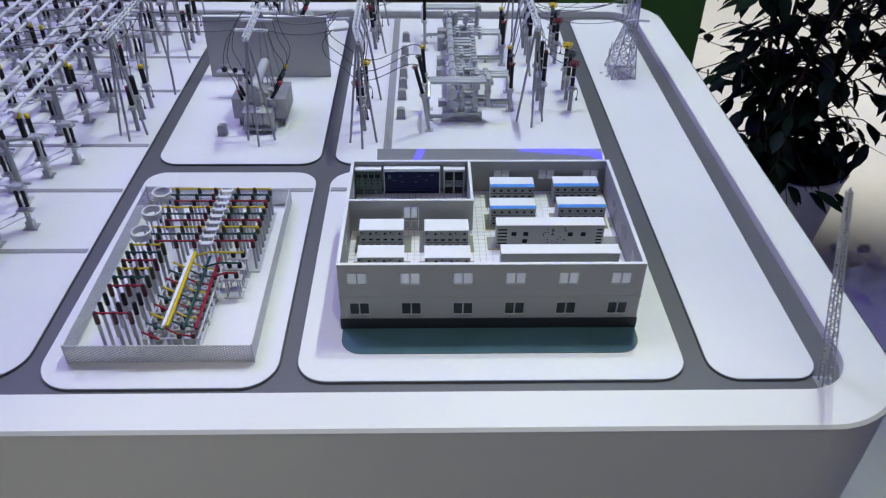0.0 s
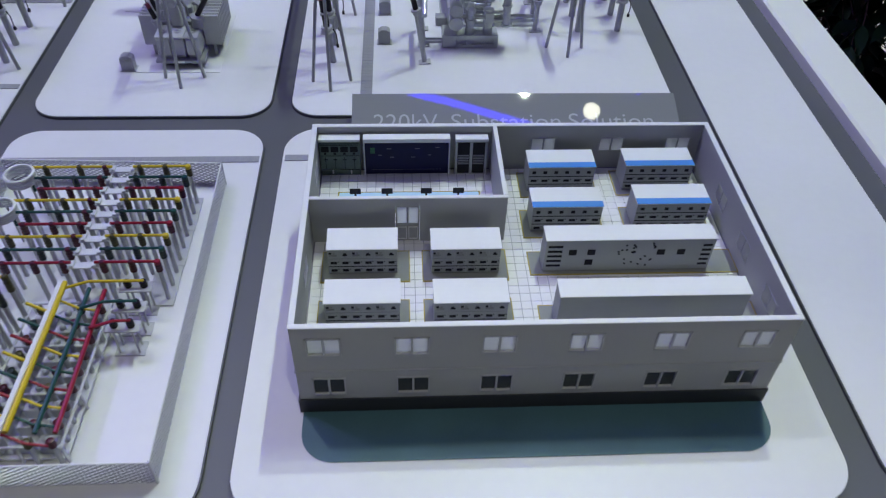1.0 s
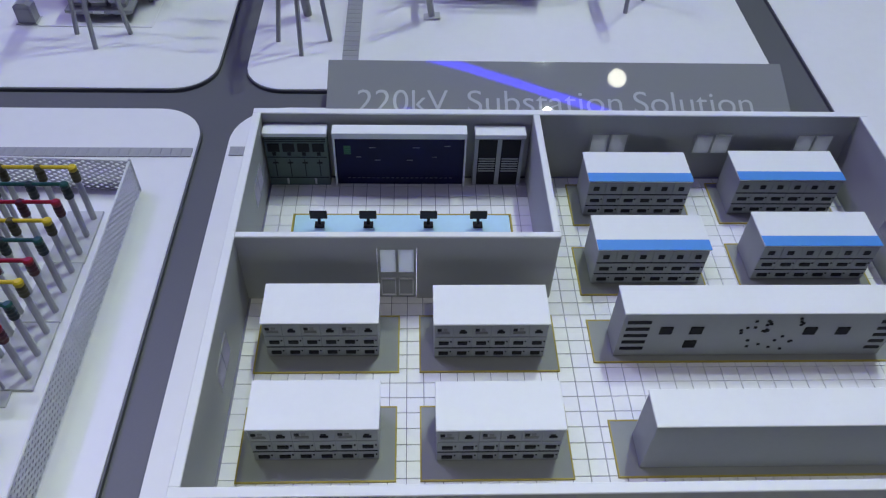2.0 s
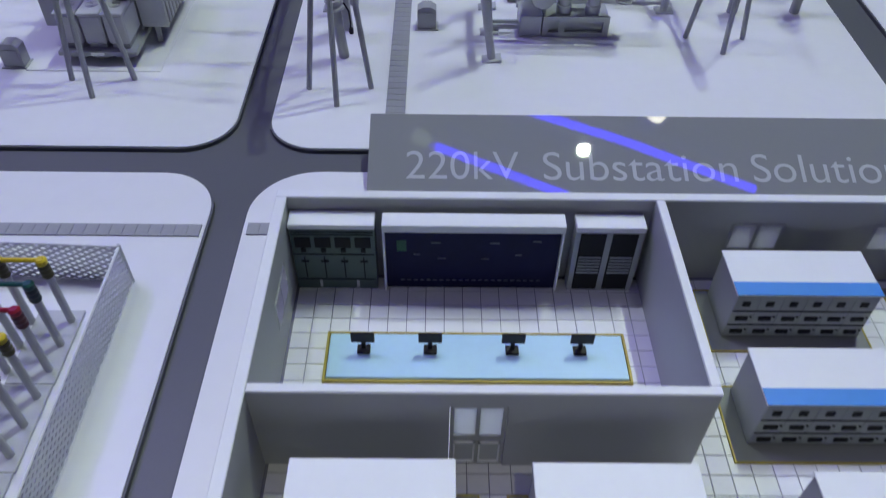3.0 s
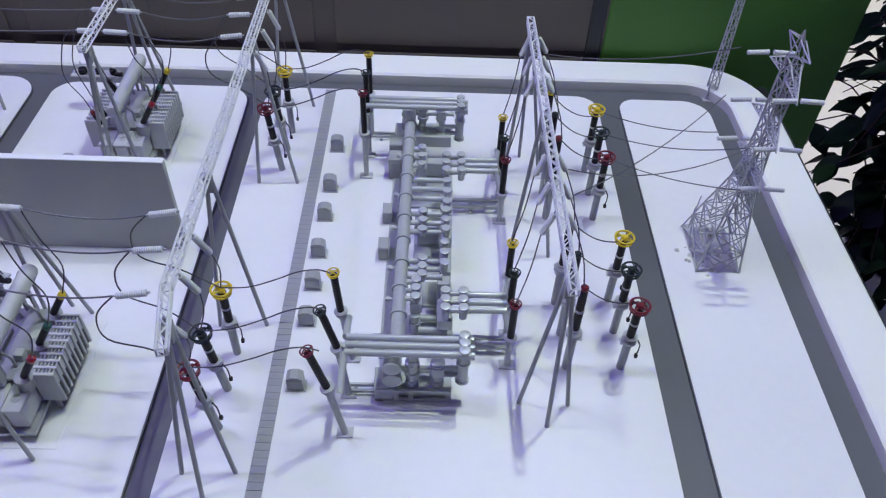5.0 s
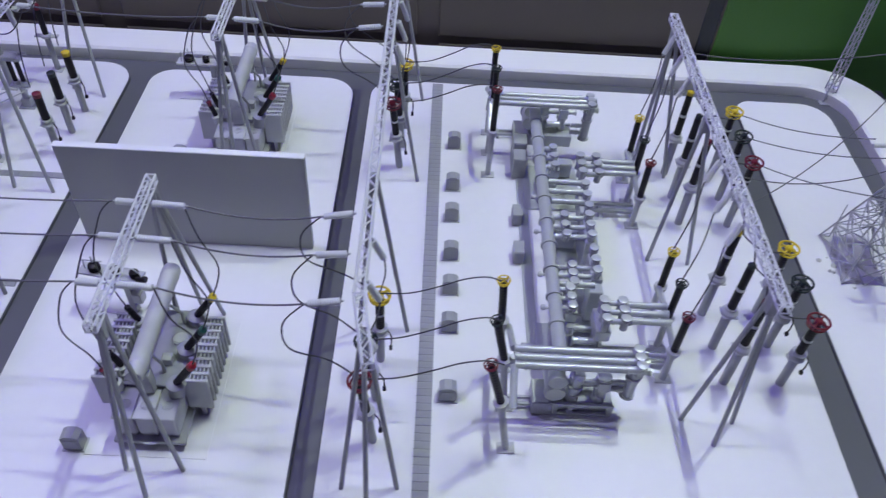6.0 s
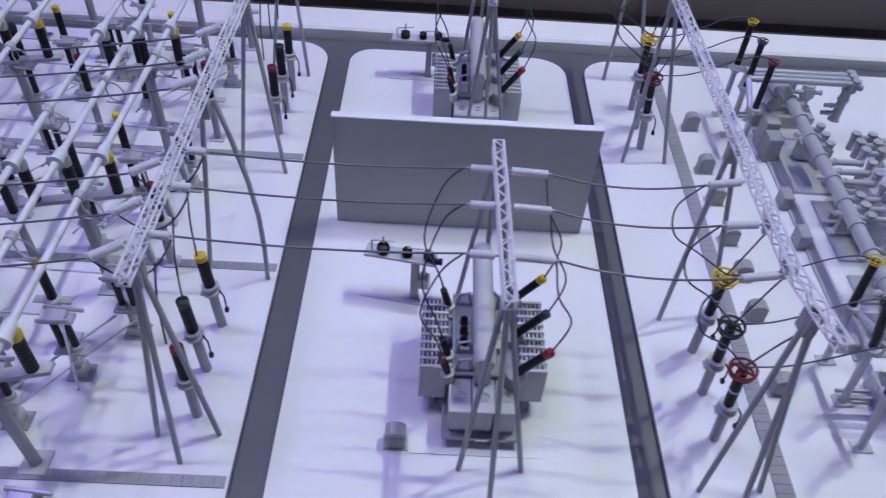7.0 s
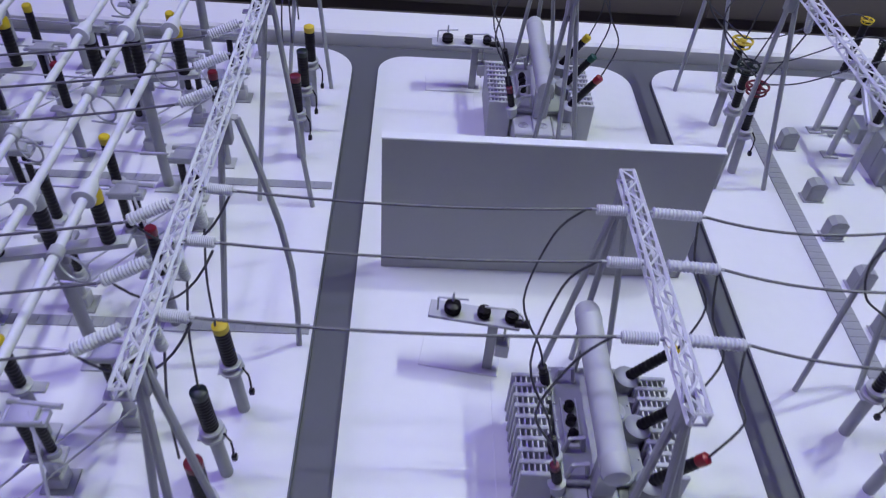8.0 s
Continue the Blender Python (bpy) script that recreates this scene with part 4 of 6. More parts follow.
# fifth bay beside the rear outgoing pipes
for d in P3:
    cap_stack(0.272, 1.459 + d * 1.4, 0.080, 0.098)
    cross_pipe(1.459 + d * 1.4, DX + 0.006, 0.267, 0.088, 0.0042)
block_part(0.262, 1.428, 0.040, 0.282, 1.492, 0.084)
block_part(0.262, 1.500, 0.010, 0.318, 1.520, 0.044)
part("base_plate", Form().box(0.226, 1.040, 0, 0.333, 1.124, 0.006, 0.001), GISG, gis)
part("base_plate", Form().box(0.262, 1.146, 0, 0.331, 1.206, 0.005, 0.001), GISG, gis)
part("base_plate", Form().box(0.262, 1.240, 0, 0.331, 1.390, 0.005, 0.001), GISG, gis)
part("base_plate", Form().box(0.226, 1.410, 0, 0.333, 1.540, 0.006, 0.001), GISG, gis)


def run(y, x0, x1, z, gap=0.0145):
    """Three outgoing pipes side by side."""
    for v in (y - gap, y, y + gap):
        part("outgoing_pipe", flange_pipe(Form(), (x0, v, z), (x1, v, z), 0.0054, (0.0, 0.08, 0.92, 1.0), 12), GISG, gis)


# front and rear high pipes to the west bushings
for y, xl, xr, z in ((0.956, 0.172, 0.345, 0.128), (1.582, 0.153, 0.345, 0.132)):
    run(y, xl + 0.004, xr - 0.004, z)
    for d in (-0.0145, 0, 0.0145):
        cap_stack(xr, y + d, 0.116, 0.141)
        part("stub", Form().lathe([(0.0052, 0.0), (0.0052, 0.010), (0.0062, 0.0105), (0.0062, 0.014)], (xr, y + d, 0.126), (1, 0, 0), 10), GISG, gis)
    part("down_pipe", flange_pipe(Form(), (xr, y, 0.116), (xr, y, 0.050), 0.0085, (0.05, 0.35, 1.0)), GISG, gis)
    for k in (0.062, 0.078):
        part("link_pipe", flange_pipe(Form(), (xr - 0.004, y, k), (0.316, y, k), 0.0042, (0.5,), 10), GISG, gis)
    for k, dy in enumerate((-0.070, 0.002, 0.074)):
        part("header_pipe", Form().tube([(xl, y + dy, 0.104), (xl + 0.002, y - 0.0145 + 0.0145 * k, z)], 0.0052, 10), GISG, gis)
# east runs to the line bushings
for y, w in ((1.073, 0.0185), (1.428, 0.0230)):
    run(y, 0.351, 0.412, 0.098, 0.0165)
    for d in (-1, 0, 1):
        cap_stack(0.318, y + d * w, 0.074, 0.108)
        cap_stack(0.346, y + d * w, 0.082, 0.108)
        cross_pipe(y + d * w, 0.318, 0.352, 0.098, 0.0046)
    for k, dy in enumerate((-0.049, 0.017, 0.085)):
        part("header_pipe", Form().tube([(0.410, y - 0.0165 + 0.0165 * k, 0.098), (0.420, y + dy, 0.070)], 0.0048, 10), GISG, gis)
    part("cable_rack", Form().box(0.330, y - 0.026, 0.010, 0.430, y - 0.020, 0.016), GISG, gis)
    part("cable_rack", Form().box(0.330, y - 0.006, 0.010, 0.430, y + 0.000, 0.016), GISG, gis)
    part("rack_foot", Form().box(0.365, y - 0.030, 0.0, 0.371, y + 0.004, 0.010), GISG, gis)
# front breaker on its skid, and its twin at the rear
for y0, s in ((0.947, 1), (1.660, -1)):
    fy = lambda d: y0 + s * d
    sk = Form().box(0.2120, fy(0), 0.0, 0.2420, fy(0.045), 0.030, 0.0015)
    sk.box(0.2425, fy(0), 0.0, 0.330, fy(0.004), 0.007).box(0.2425, fy(0), 0.0225, 0.330, fy(0.004), 0.0290)
    for x in (0.2425, 0.264, 0.322):
        sk.box(x, fy(0), 0.007, x + 0.008, fy(0.004), 0.0225)
    sk.box(0.2425, fy(0.006), 0.0, 0.330, fy(0.045), 0.026, 0.001)
    part("skid", sk, GISG, gis, "grey skid frame with slots")
    c = Form()
    c.lathe([(0.0, 0.0), (0.0145, 0.0), (0.0155, 0.002), (0.0155, 0.007), (0.0135, 0.008), (0.0135, 0.050)], (0.240, fy(-0.002), 0.055), (0, s, 0), 20)
    c.lathe([(0.0, 0.0), (0.0135, 0.0), (0.0145, 0.002), (0.0145, 0.007), (0.0125, 0.008), (0.0125, 0.050)], (0.240, fy(-0.002), 0.084), (0, s, 0), 20)
    part("tank_end", c, GISG, gis, "round tank ends")
    b = Form()
    for x in (0.270, 0.308):
        b.lathe([(0.010, 0.026), (0.010, 0.040), (0.0085, 0.041), (0.0085, 0.052), (0.0115, 0.053), (0.0115, 0.060), (0.009, 0.061), (0.009, 0.074), (0.011, 0.075), (0.011, 0.082), (0.006, 0.084)], (x, fy(0.016), 0), seg=16)
    b.box(0.264, fy(0.006), 0.072, 0.278, fy(0.026), 0.092, 0.001).box(0.300, fy(0.004), 0.058, 0.318, fy(0.028), 0.078, 0.001)
    flange_pipe(b, (0.278, fy(0.030), 0.045), (0.302, fy(0.030), 0.045), 0.006)
    flange_pipe(b, (0.250, fy(0.016), 0.066), (0.334, fy(0.016), 0.066), 0.0045, (0.3, 0.6, 1.0))
    part("breaker_pole", b, GISG, gis)
    part("cable_rack", Form().box(0.165, fy(0.010), 0.006, 0.212, fy(0.014), 0.012).box(0.165, fy(0.022), 0.006, 0.212, fy(0.026), 0.012).box(0.180, fy(0.008), 0.0, 0.185, fy(0.028), 0.006), GISG, gis)
def cubicle(x, y, w, d, h):
    cub = thing("control_cubicle", x, y, 0, "small grey control cubicle beside the bus duct", "cubicle", "control cubicles")
    part("case", Form().box(0, 0, 0.002, w, d, h, 0.001), STEEL, cub)
    part("door_panel", Form().box(0.002, -0.0008, 0.004, w - 0.002, 0.0, h - 0.002), STEEL, cub)
    part("plinth", Form().box(0.001, 0.001, 0, w - 0.001, d - 0.001, 0.002), STEEL, cub)


for c in ((0.199, 1.500, 0.026, 0.032, 0.050), (0.199, 1.535, 0.026, 0.032, 0.062), (0.196, 1.362, 0.018, 0.030, 0.028), (0.195, 1.262, 0.018, 0.030, 0.030), (0.200, 1.046, 0.024, 0.022, 0.020)):
    cubicle(*c)

# ---- marshalling kiosks ----
kio = thing("kiosk", 0.074, 0.962, 0, "small grey kiosk box with a pitched top on a flat base", "kiosk", "kiosks in a row")
part("case", Form().add([(x, y, z) for y in (0.0, 0.018) for x, z in ((0.001, 0.002), (0.026, 0.002), (0.026, 0.028), (0.019, 0.033), (0.008, 0.033), (0.001, 0.028))],
                        [(0, 1, 2, 3, 4, 5), (6, 11, 10, 9, 8, 7)] + [(i, (i + 1) % 6, 6 + (i + 1) % 6, 6 + i) for i in range(6)]), STEEL, kio)
part("base_plate", Form().box(-0.002, -0.002, 0, 0.029, 0.020, 0.002), PALE, kio)
part("door_panel", Form().box(0.004, -0.0008, 0.005, 0.023, 0.0, 0.025, 0.0003), STEEL, kio)
for x, y in ((0.073, 1.097), (0.0725, 1.181), (0.072, 1.264), (0.071, 1.366), (0.071, 1.454), (0.071, 1.587), (-0.448, 0.852), (-0.470, 1.495)):
    copy_thing(kio, stand(x, y))


# ---- gantries ----
def gantry(name, x, y0, y1, feet, label, z=0.2960, w=0.0118, slant=0.0, knee=None):
    """Lattice beam along y on splayed legs; feet: (x, y, y on the beam); knee: (y, x) where the beam bends."""
    g = thing(name, 0, 0, 0, label, "gantry")
    g.matrix_basis = place(x, y0)
    L = y1 - y0
    ky, kx = (knee[0] - y0, knee[1] - x) if knee else (0.0, 0.0)

    def across(ay):
        v = ay - y0
        return kx * v / ky if v < ky else kx + (slant - kx) * (v - ky) / (L - ky)
    f = Form()
    if knee:
        f.lattice((0, 0, z), (kx, ky, z), w, n=max(2, round(ky / 0.0150)), r=0.0013)
    f.lattice((kx, ky, z), (slant, L, z), w, n=max(8, round((L - ky) / 0.0150)), r=0.0013)
    part("beam", f, LATT, g, "white lattice beam")
    for fx, fy, ay in feet:
        ax = across(ay)
        part("leg", Form().tube([(fx - x, fy - y0, 0), (ax + (fx - x - ax) * 0.06, ay - y0, z - w / 2)], 0.0034, 8), STEEL, g)
    for ay in sorted({f[2] for f in feet}):
        ax = across(ay)
        part("gusset", Form().box(ax - 0.006, ay - y0 - 0.006, z - w / 2 - 0.030, ax + 0.006, ay - y0 + 0.006, z - w / 2, 0.001), STEEL, g)
    return g


gantry("gantry", -0.001, 0.754, 1.722, [(-0.008, 0.733, 0.798), (0.030, 0.772, 0.806), (-0.045, 0.769, 0.802), (0.030, 1.040, 1.070), (-0.046, 1.037, 1.070),
       (-0.046, 1.402, 1.436), (0.030, 1.404, 1.436), (0.030, 1.668, 1.698), (-0.046, 1.668, 1.698)], "long white lattice gantry beam on splayed grey legs", z=0.3040, slant=-0.024, knee=(0.850, -0.020))
gantry("gantry", 0.479, 0.867, 1.543, [(0.481, 0.859, 0.893), (0.441, 0.900, 0.900), (0.517, 0.898, 0.897), (0.444, 1.223, 1.256), (0.515, 1.217, 1.256),
       (0.445, 1.452, 1.506), (0.515, 1.452, 1.506), (0.480, 1.509, 1.512)], "white lattice gantry beam on splayed grey legs beside the switchgear", slant=-0.006)
gantry("gantry", -0.674, 0.797, 1.722, [(-0.669, 0.776, 0.826), (-0.705, 0.811, 0.834), (-0.631, 0.816, 0.830), (-0.708, 1.100, 1.112),
       (-0.632, 1.321, 1.370), (-0.706, 1.330, 1.370), (-0.636, 1.620, 1.692), (-0.708, 1.645, 1.692)], "long white lattice gantry beam at the edge of the open yard", slant=0.0)
bent = thing("bent_leg", -0.6495, 1.137, 0, "thin grey gantry leg that is bent outward", "gantry leg")
part("rod", Form().tube([(0, 0, 0), (0.0015, 0.002, 0.060), (0.000, 0.004, 0.120), (-0.008, 0.008, 0.180), (-0.024, 0.018, 0.240), (-0.042, 0.032, 0.289)], 0.0034, 8), STEEL, bent)
for dy in (0.0, 0.600):
    gantry("gantry", -0.306, 0.792 + dy, 1.043 + dy, [(-0.299, 0.745 + dy, 0.810 + dy), (-0.260, 0.785 + dy, 0.818 + dy), (-0.336, 0.783 + dy, 0.814 + dy),
           (-0.340, 1.057 + dy, 1.030 + dy), (-0.302, 1.072 + dy, 1.033 + dy), (-0.264, 1.057 + dy, 1.030 + dy)], "short white lattice gantry beam over a transformer", slant=-0.004)


def string(a, b, group, r=0.0049, n=13, marks=True):
    """A white ribbed strain insulator between two points."""
    a, b = (hang(a), hang(b)) if marks else (Vector(a), Vector(b))
    t = thing("strain_insulator", 0, 0, 0, "white ribbed strain insulator hung from a gantry beam", "insulator", group)
    t.matrix_basis = place(*a)
    d = b - a
    L = d.length
    part("porcelain_body", Form().lathe(sheds(0.004, L - 0.004, r, n, 0.84), (0, 0, 0), d, 12), PORC, t)
    for p, q in ((0.0, 0.004), (L - 0.004, L)):
        part("fitting", Form().tube([d.normalized() * p, d.normalized() * q], 0.0016, 6), STEEL, t)
    return t


def line(points, group, r=0.0011, material=None, label="thin dark overhead wire", marks=True):
    points = [hang(p) if marks else Vector(p) for p in points]
    p0 = points[0]
    return solid("overhead_wire", Form().tube([p - p0 for p in smooth(points)], r, 6), material or WIRE, label, "wire", group, at=p0)


ZB = 0.322
OUT = (((0.835, 0.304), (1.431, 0.304)), ((0.908, 0.307), (1.504, 0.307)), ((0.978, 0.303), (1.574, 0.303)))   # outer ends of the east strings
for dy in (0.0, 0.627):
    for k, y in enumerate((0.864, 0.943, 1.008)):
        y += dy
        string((-0.320, y, ZB), (-0.354, y + 0.002, ZB - 0.001), "strain insulators")
        string((-0.307, y, ZB), (-0.258, y - 0.002, ZB - 0.001), "strain insulators")
        string((-0.676, y + 0.006, ZB), (-0.648, y + 0.005, ZB - 0.001), "strain insulators")
        line(curve_between((-0.648, y + 0.005, ZB - 0.001), (-0.354, y + 0.002, ZB - 0.001), 0.006), "overhead wires", 0.0013, CABLE, "grey stranded overhead wire")
        a, b = hang((-0.258, y - 0.002, ZB - 0.001)), Vector((-0.080, *OUT[k][dy > 0]))
        string((-0.036, OUT[k][dy > 0][0] + 0.004, 0.308), b, "strain insulators", marks=False)
        line(curve_between(a, b, 0.012), "overhead wires", 0.0013, CABLE, "grey stranded overhead wire", marks=False)
TILT = ((0.013, 0.004), (0.011, 0.011), (0.0, 0.0))            # how far the three arresters lean
for dy in (0.0, 0.632):
    for k, y in enumerate((0.905, 0.985, 1.058)):
        y += dy
        ly = (0.890, 0.963, 1.037)[k] + (0.0 if not dy else (0.633, 0.627, 0.618)[k])
        hy = (0.886, 0.958, 1.030)[k] + (0.0 if not dy else (0.623, 0.622, 0.620)[k])
        hx = 0.150 if not dy else 0.153
        oy, oz = OUT[k][dy > 0]
        tip = Vector((*lie(-0.018 - TILT[k][0], ly), 0.156)) + Vector((0, -TILT[k][1], 0))
        low = Vector((0.001, oy - 0.018, 0.250))
        line([(-0.080, oy, oz), (-0.106, oy - 0.006, 0.274), (-0.100, oy - 0.014, 0.238), (-0.058, (oy + tip.y) / 2, 0.196), tip], "jumper wires", label="dark jumper wire looped under the gantry", marks=False)
        string((-0.014, oy - 0.030, 0.299), low, "strain insulators", marks=False)
        line([low, (low + tip) / 2 + Vector((0.004, 0.004, 0)), tip], "jumper wires", label="dark jumper wire down to an arrester", marks=False)
        a, b = tip, Vector((*lie(hx, hy), 0.200))
        line([a, a.lerp(b, 0.25) + Vector((0, 0, -0.006)), a.lerp(b, 0.5) + Vector((0, 0, 0.002)), a.lerp(b, 0.7) + Vector((0, 0, 0.012)), a.lerp(b, 0.88) + Vector((0, 0, 0.012)), b], "jumper wires", label="dark jumper wire between arrester and bushing", marks=False)
    for k, y in enumerate((1.024, 1.092, 1.160)):
        y += dy * 0.568
        by = y + 0.012
        string((0.466, by, 0.318), (0.448, by, 0.272), "strain insulators")
        string((0.480, by, 0.318), (0.500, by + 0.01, 0.276), "strain insulators")
        line([(0.448, by, 0.272), (0.436, by - 0.004, 0.215), (0.421, y, 0.155)], "jumper wires", label="dark jumper wire down to a bushing")
        line([(0.500, by + 0.01, 0.276), (0.512, y + 0.01, 0.235), (0.515, y, 0.194)], "jumper wires", label="dark jumper wire down to an insulator")
        line(curve_between((0.515, y, 0.194), (0.605, y + 0.012, 0.150), 0.016), "jumper wires", label="dark jumper wire to an arrester")


# ---- lattice tower and masts ----
tw = thing("lattice_tower", 0.812, 1.315, 0, "silver lattice transmission tower with four pairs of arms", "tower", rz=0)
f = Form()
base = [(-0.034, -0.058), (0.045, -0.059), (0.045, 0.062), (-0.034, 0.062)]
lv = [(0.0, 1.0), (0.040, 0.86), (0.080, 0.72), (0.120, 0.56), (0.160, 0.40), (0.195, 0.33), (0.23, 0.29), (0.265, 0.26), (0.30, 0.24), (0.335, 0.25), (0.37, 0.24), (0.405, 0.22)]


def tower_pt(i, k):
    z, s = lv[i]
    bx, by = base[k % 4]
    return Vector((bx * s + 0.020 * min(1.0, z / 0.2), by * (s * 0.85 + 0.15 * s * s), z))


for i in range(len(lv) - 1):
    for k in range(4):
        f.tube([tower_pt(i, k), tower_pt(i + 1, k)], 0.0021, 4)
        f.tube([tower_pt(i, k), tower_pt(i + 1, k + 1)], 0.0013, 4)
        f.tube([tower_pt(i, k + 1), tower_pt(i + 1, k)], 0.0013, 4)
        f.tube([tower_pt(i + 1, k), tower_pt(i + 1, k + 1)], 0.0013, 4)
        if i < 4:
            m = (tower_pt(i, k) + tower_pt(i, k + 1)) / 2
            f.tube([m, tower_pt(i + 1, k)], 0.0013, 4)
            f.tube([m, tower_pt(i + 1, k + 1)], 0.0013, 4)
part("shaft", f, SILVER, tw)
for z in (0.207, 0.288, 0.378):
    for s in (-1, 1):
        a = Form()
        tip = Vector((0.020, 0.078 if s > 0 else -0.058, z - 0.014))
        r = [Vector((0.020 + sx * 0.008, s * 0.012, z + dz)) for sx in (-1, 1) for dz in (0.0, 0.026)]
        for p in r:
            a.tube([p, tip], 0.0013, 4)
        for q in (0.3, 0.6):
            for u, v in ((0, 1), (2, 3), (0, 2), (1, 3)):
                a.tube([r[u].lerp(tip, q), r[v].lerp(tip, q)], 0.0009, 4)
                a.tube([r[u].lerp(tip, q - 0.3), r[v].lerp(tip, q)], 0.0008, 4)
        arm = part("cross_arm", a, LATT, tw)
        for d in (-1, 1):
            part("insulator", Form().lathe(sheds(0.0, 0.034, 0.0042, 7), tip + Vector((d * 0.004, 0, 0.008)), (d, 0, -0.06), 10), PORC, arm, "white insulator")
pk = Form()
for k in range(4):
    pk.tube([tower_pt(len(lv) - 1, k), (0.018, 0, 0.455)], 0.0013, 4)
for s in (-1, 1):
    for sx in (-1, 1):
        pk.tube([(0.02 + sx * 0.005, s * 0.008, 0.415), (0.02, s * 0.048, 0.428)], 0.0012, 4).tube([(0.02 + sx * 0.004, s * 0.004, 0.440), (0.02, s * 0.048, 0.428)], 0.0012, 4)
part("peak", pk, SILVER, tw)
random.seed(11)
rub = Form()
for i in range(46):
    a, r = random.uniform(0, 6.28), random.uniform(0, 0.048) ** 1
    x, y, s = math.cos(a) * r - (0.03 if i % 6 == 0 else 0), math.sin(a) * r * 1.2, random.uniform(0.002, 0.0055)
    rub.lathe([(s * 0.3, -s * 0.2), (s, s * 0.1), (s * random.uniform(0.6, 0.9), s * 0.6), (s * 0.25, s * 0.95)], (x, y, 0), (random.uniform(-0.3, 0.3), random.uniform(-0.3, 0.3), 1), 6)
solid("rubble_heap", rub, ROCK, "heap of pale grey rubble under the tower", "rubble", kind="stuff", at=(*lie(0.810, 1.30), 0))
wing = Form()
for a, b in (((-0.030, 0.040, 0.070), (-0.029, 0.043, 0.016)), ((-0.020, 0.055, 0.085), (-0.029, 0.043, 0.016)), ((-0.036, 0.062, 0.0), (-0.029, 0.043, 0.016))):
    wing.tube([a, b], 0.0014, 4)
part("stay", wing, SILVER, tw)
for a, b, sag in (((0.794, 1.393, 0.215), (0.605, 1.549, 0.150), 0.014), ((0.794, 1.237, 0.292), (0.604, 1.472, 0.150), 0.016), ((0.794, 1.237, 0.210), (0.604, 1.395, 0.150), 0.012),
                  ((0.800, 1.237, 0.292), (0.500, 1.190, 0.276), 0.030), ((0.800, 1.393, 0.292), (0.500, 1.122, 0.276), 0.020), ((0.800, 1.393, 0.385), (0.500, 1.540, 0.276), 0.016)):
    line(curve_between(a, b, sag), "overhead wires", 0.0010, CABLE, "grey stranded overhead wire")
for x, y, lean in ((0.936, -0.164, (-0.082, 0.024)), (0.938, 1.852, (0.0, 0.0))):
    m = thing("lattice_mast", x, y, -0.006, "slim silver lattice mast standing on the road corner", "mast", "lattice masts")
    part("shaft", Form().lattice((0, 0, 0), (lean[0], lean[1], 0.422), 0.019, 0.007, n=26, r=0.0013, hint=(1, 0, 0)), SILVER, m)
    part("spike", Form().tube([(lean[0], lean[1], 0.42), (lean[0], lean[1], 0.43)], 0.0012, 5), SILVER, m)
    part("foot_plate", Form().box(-0.018, -0.018, 0, 0.018, 0.018, 0.002), STEEL, m)


# ---- fire wall ----
fw = thing("fire_wall", -0.562, 1.276, 0, "plain pale grey fire wall between the two transformers", "wall")
part("panel", Form().box(0, 0, 0, 0.389, 0.011, 0.2005, 0.0008), WALL, fw)
part("coping", Form().box(-0.0005, -0.0008, 0.2005, 0.3895, 0.0118, 0.2030, 0.0005), WHITE, fw, "white top edge")


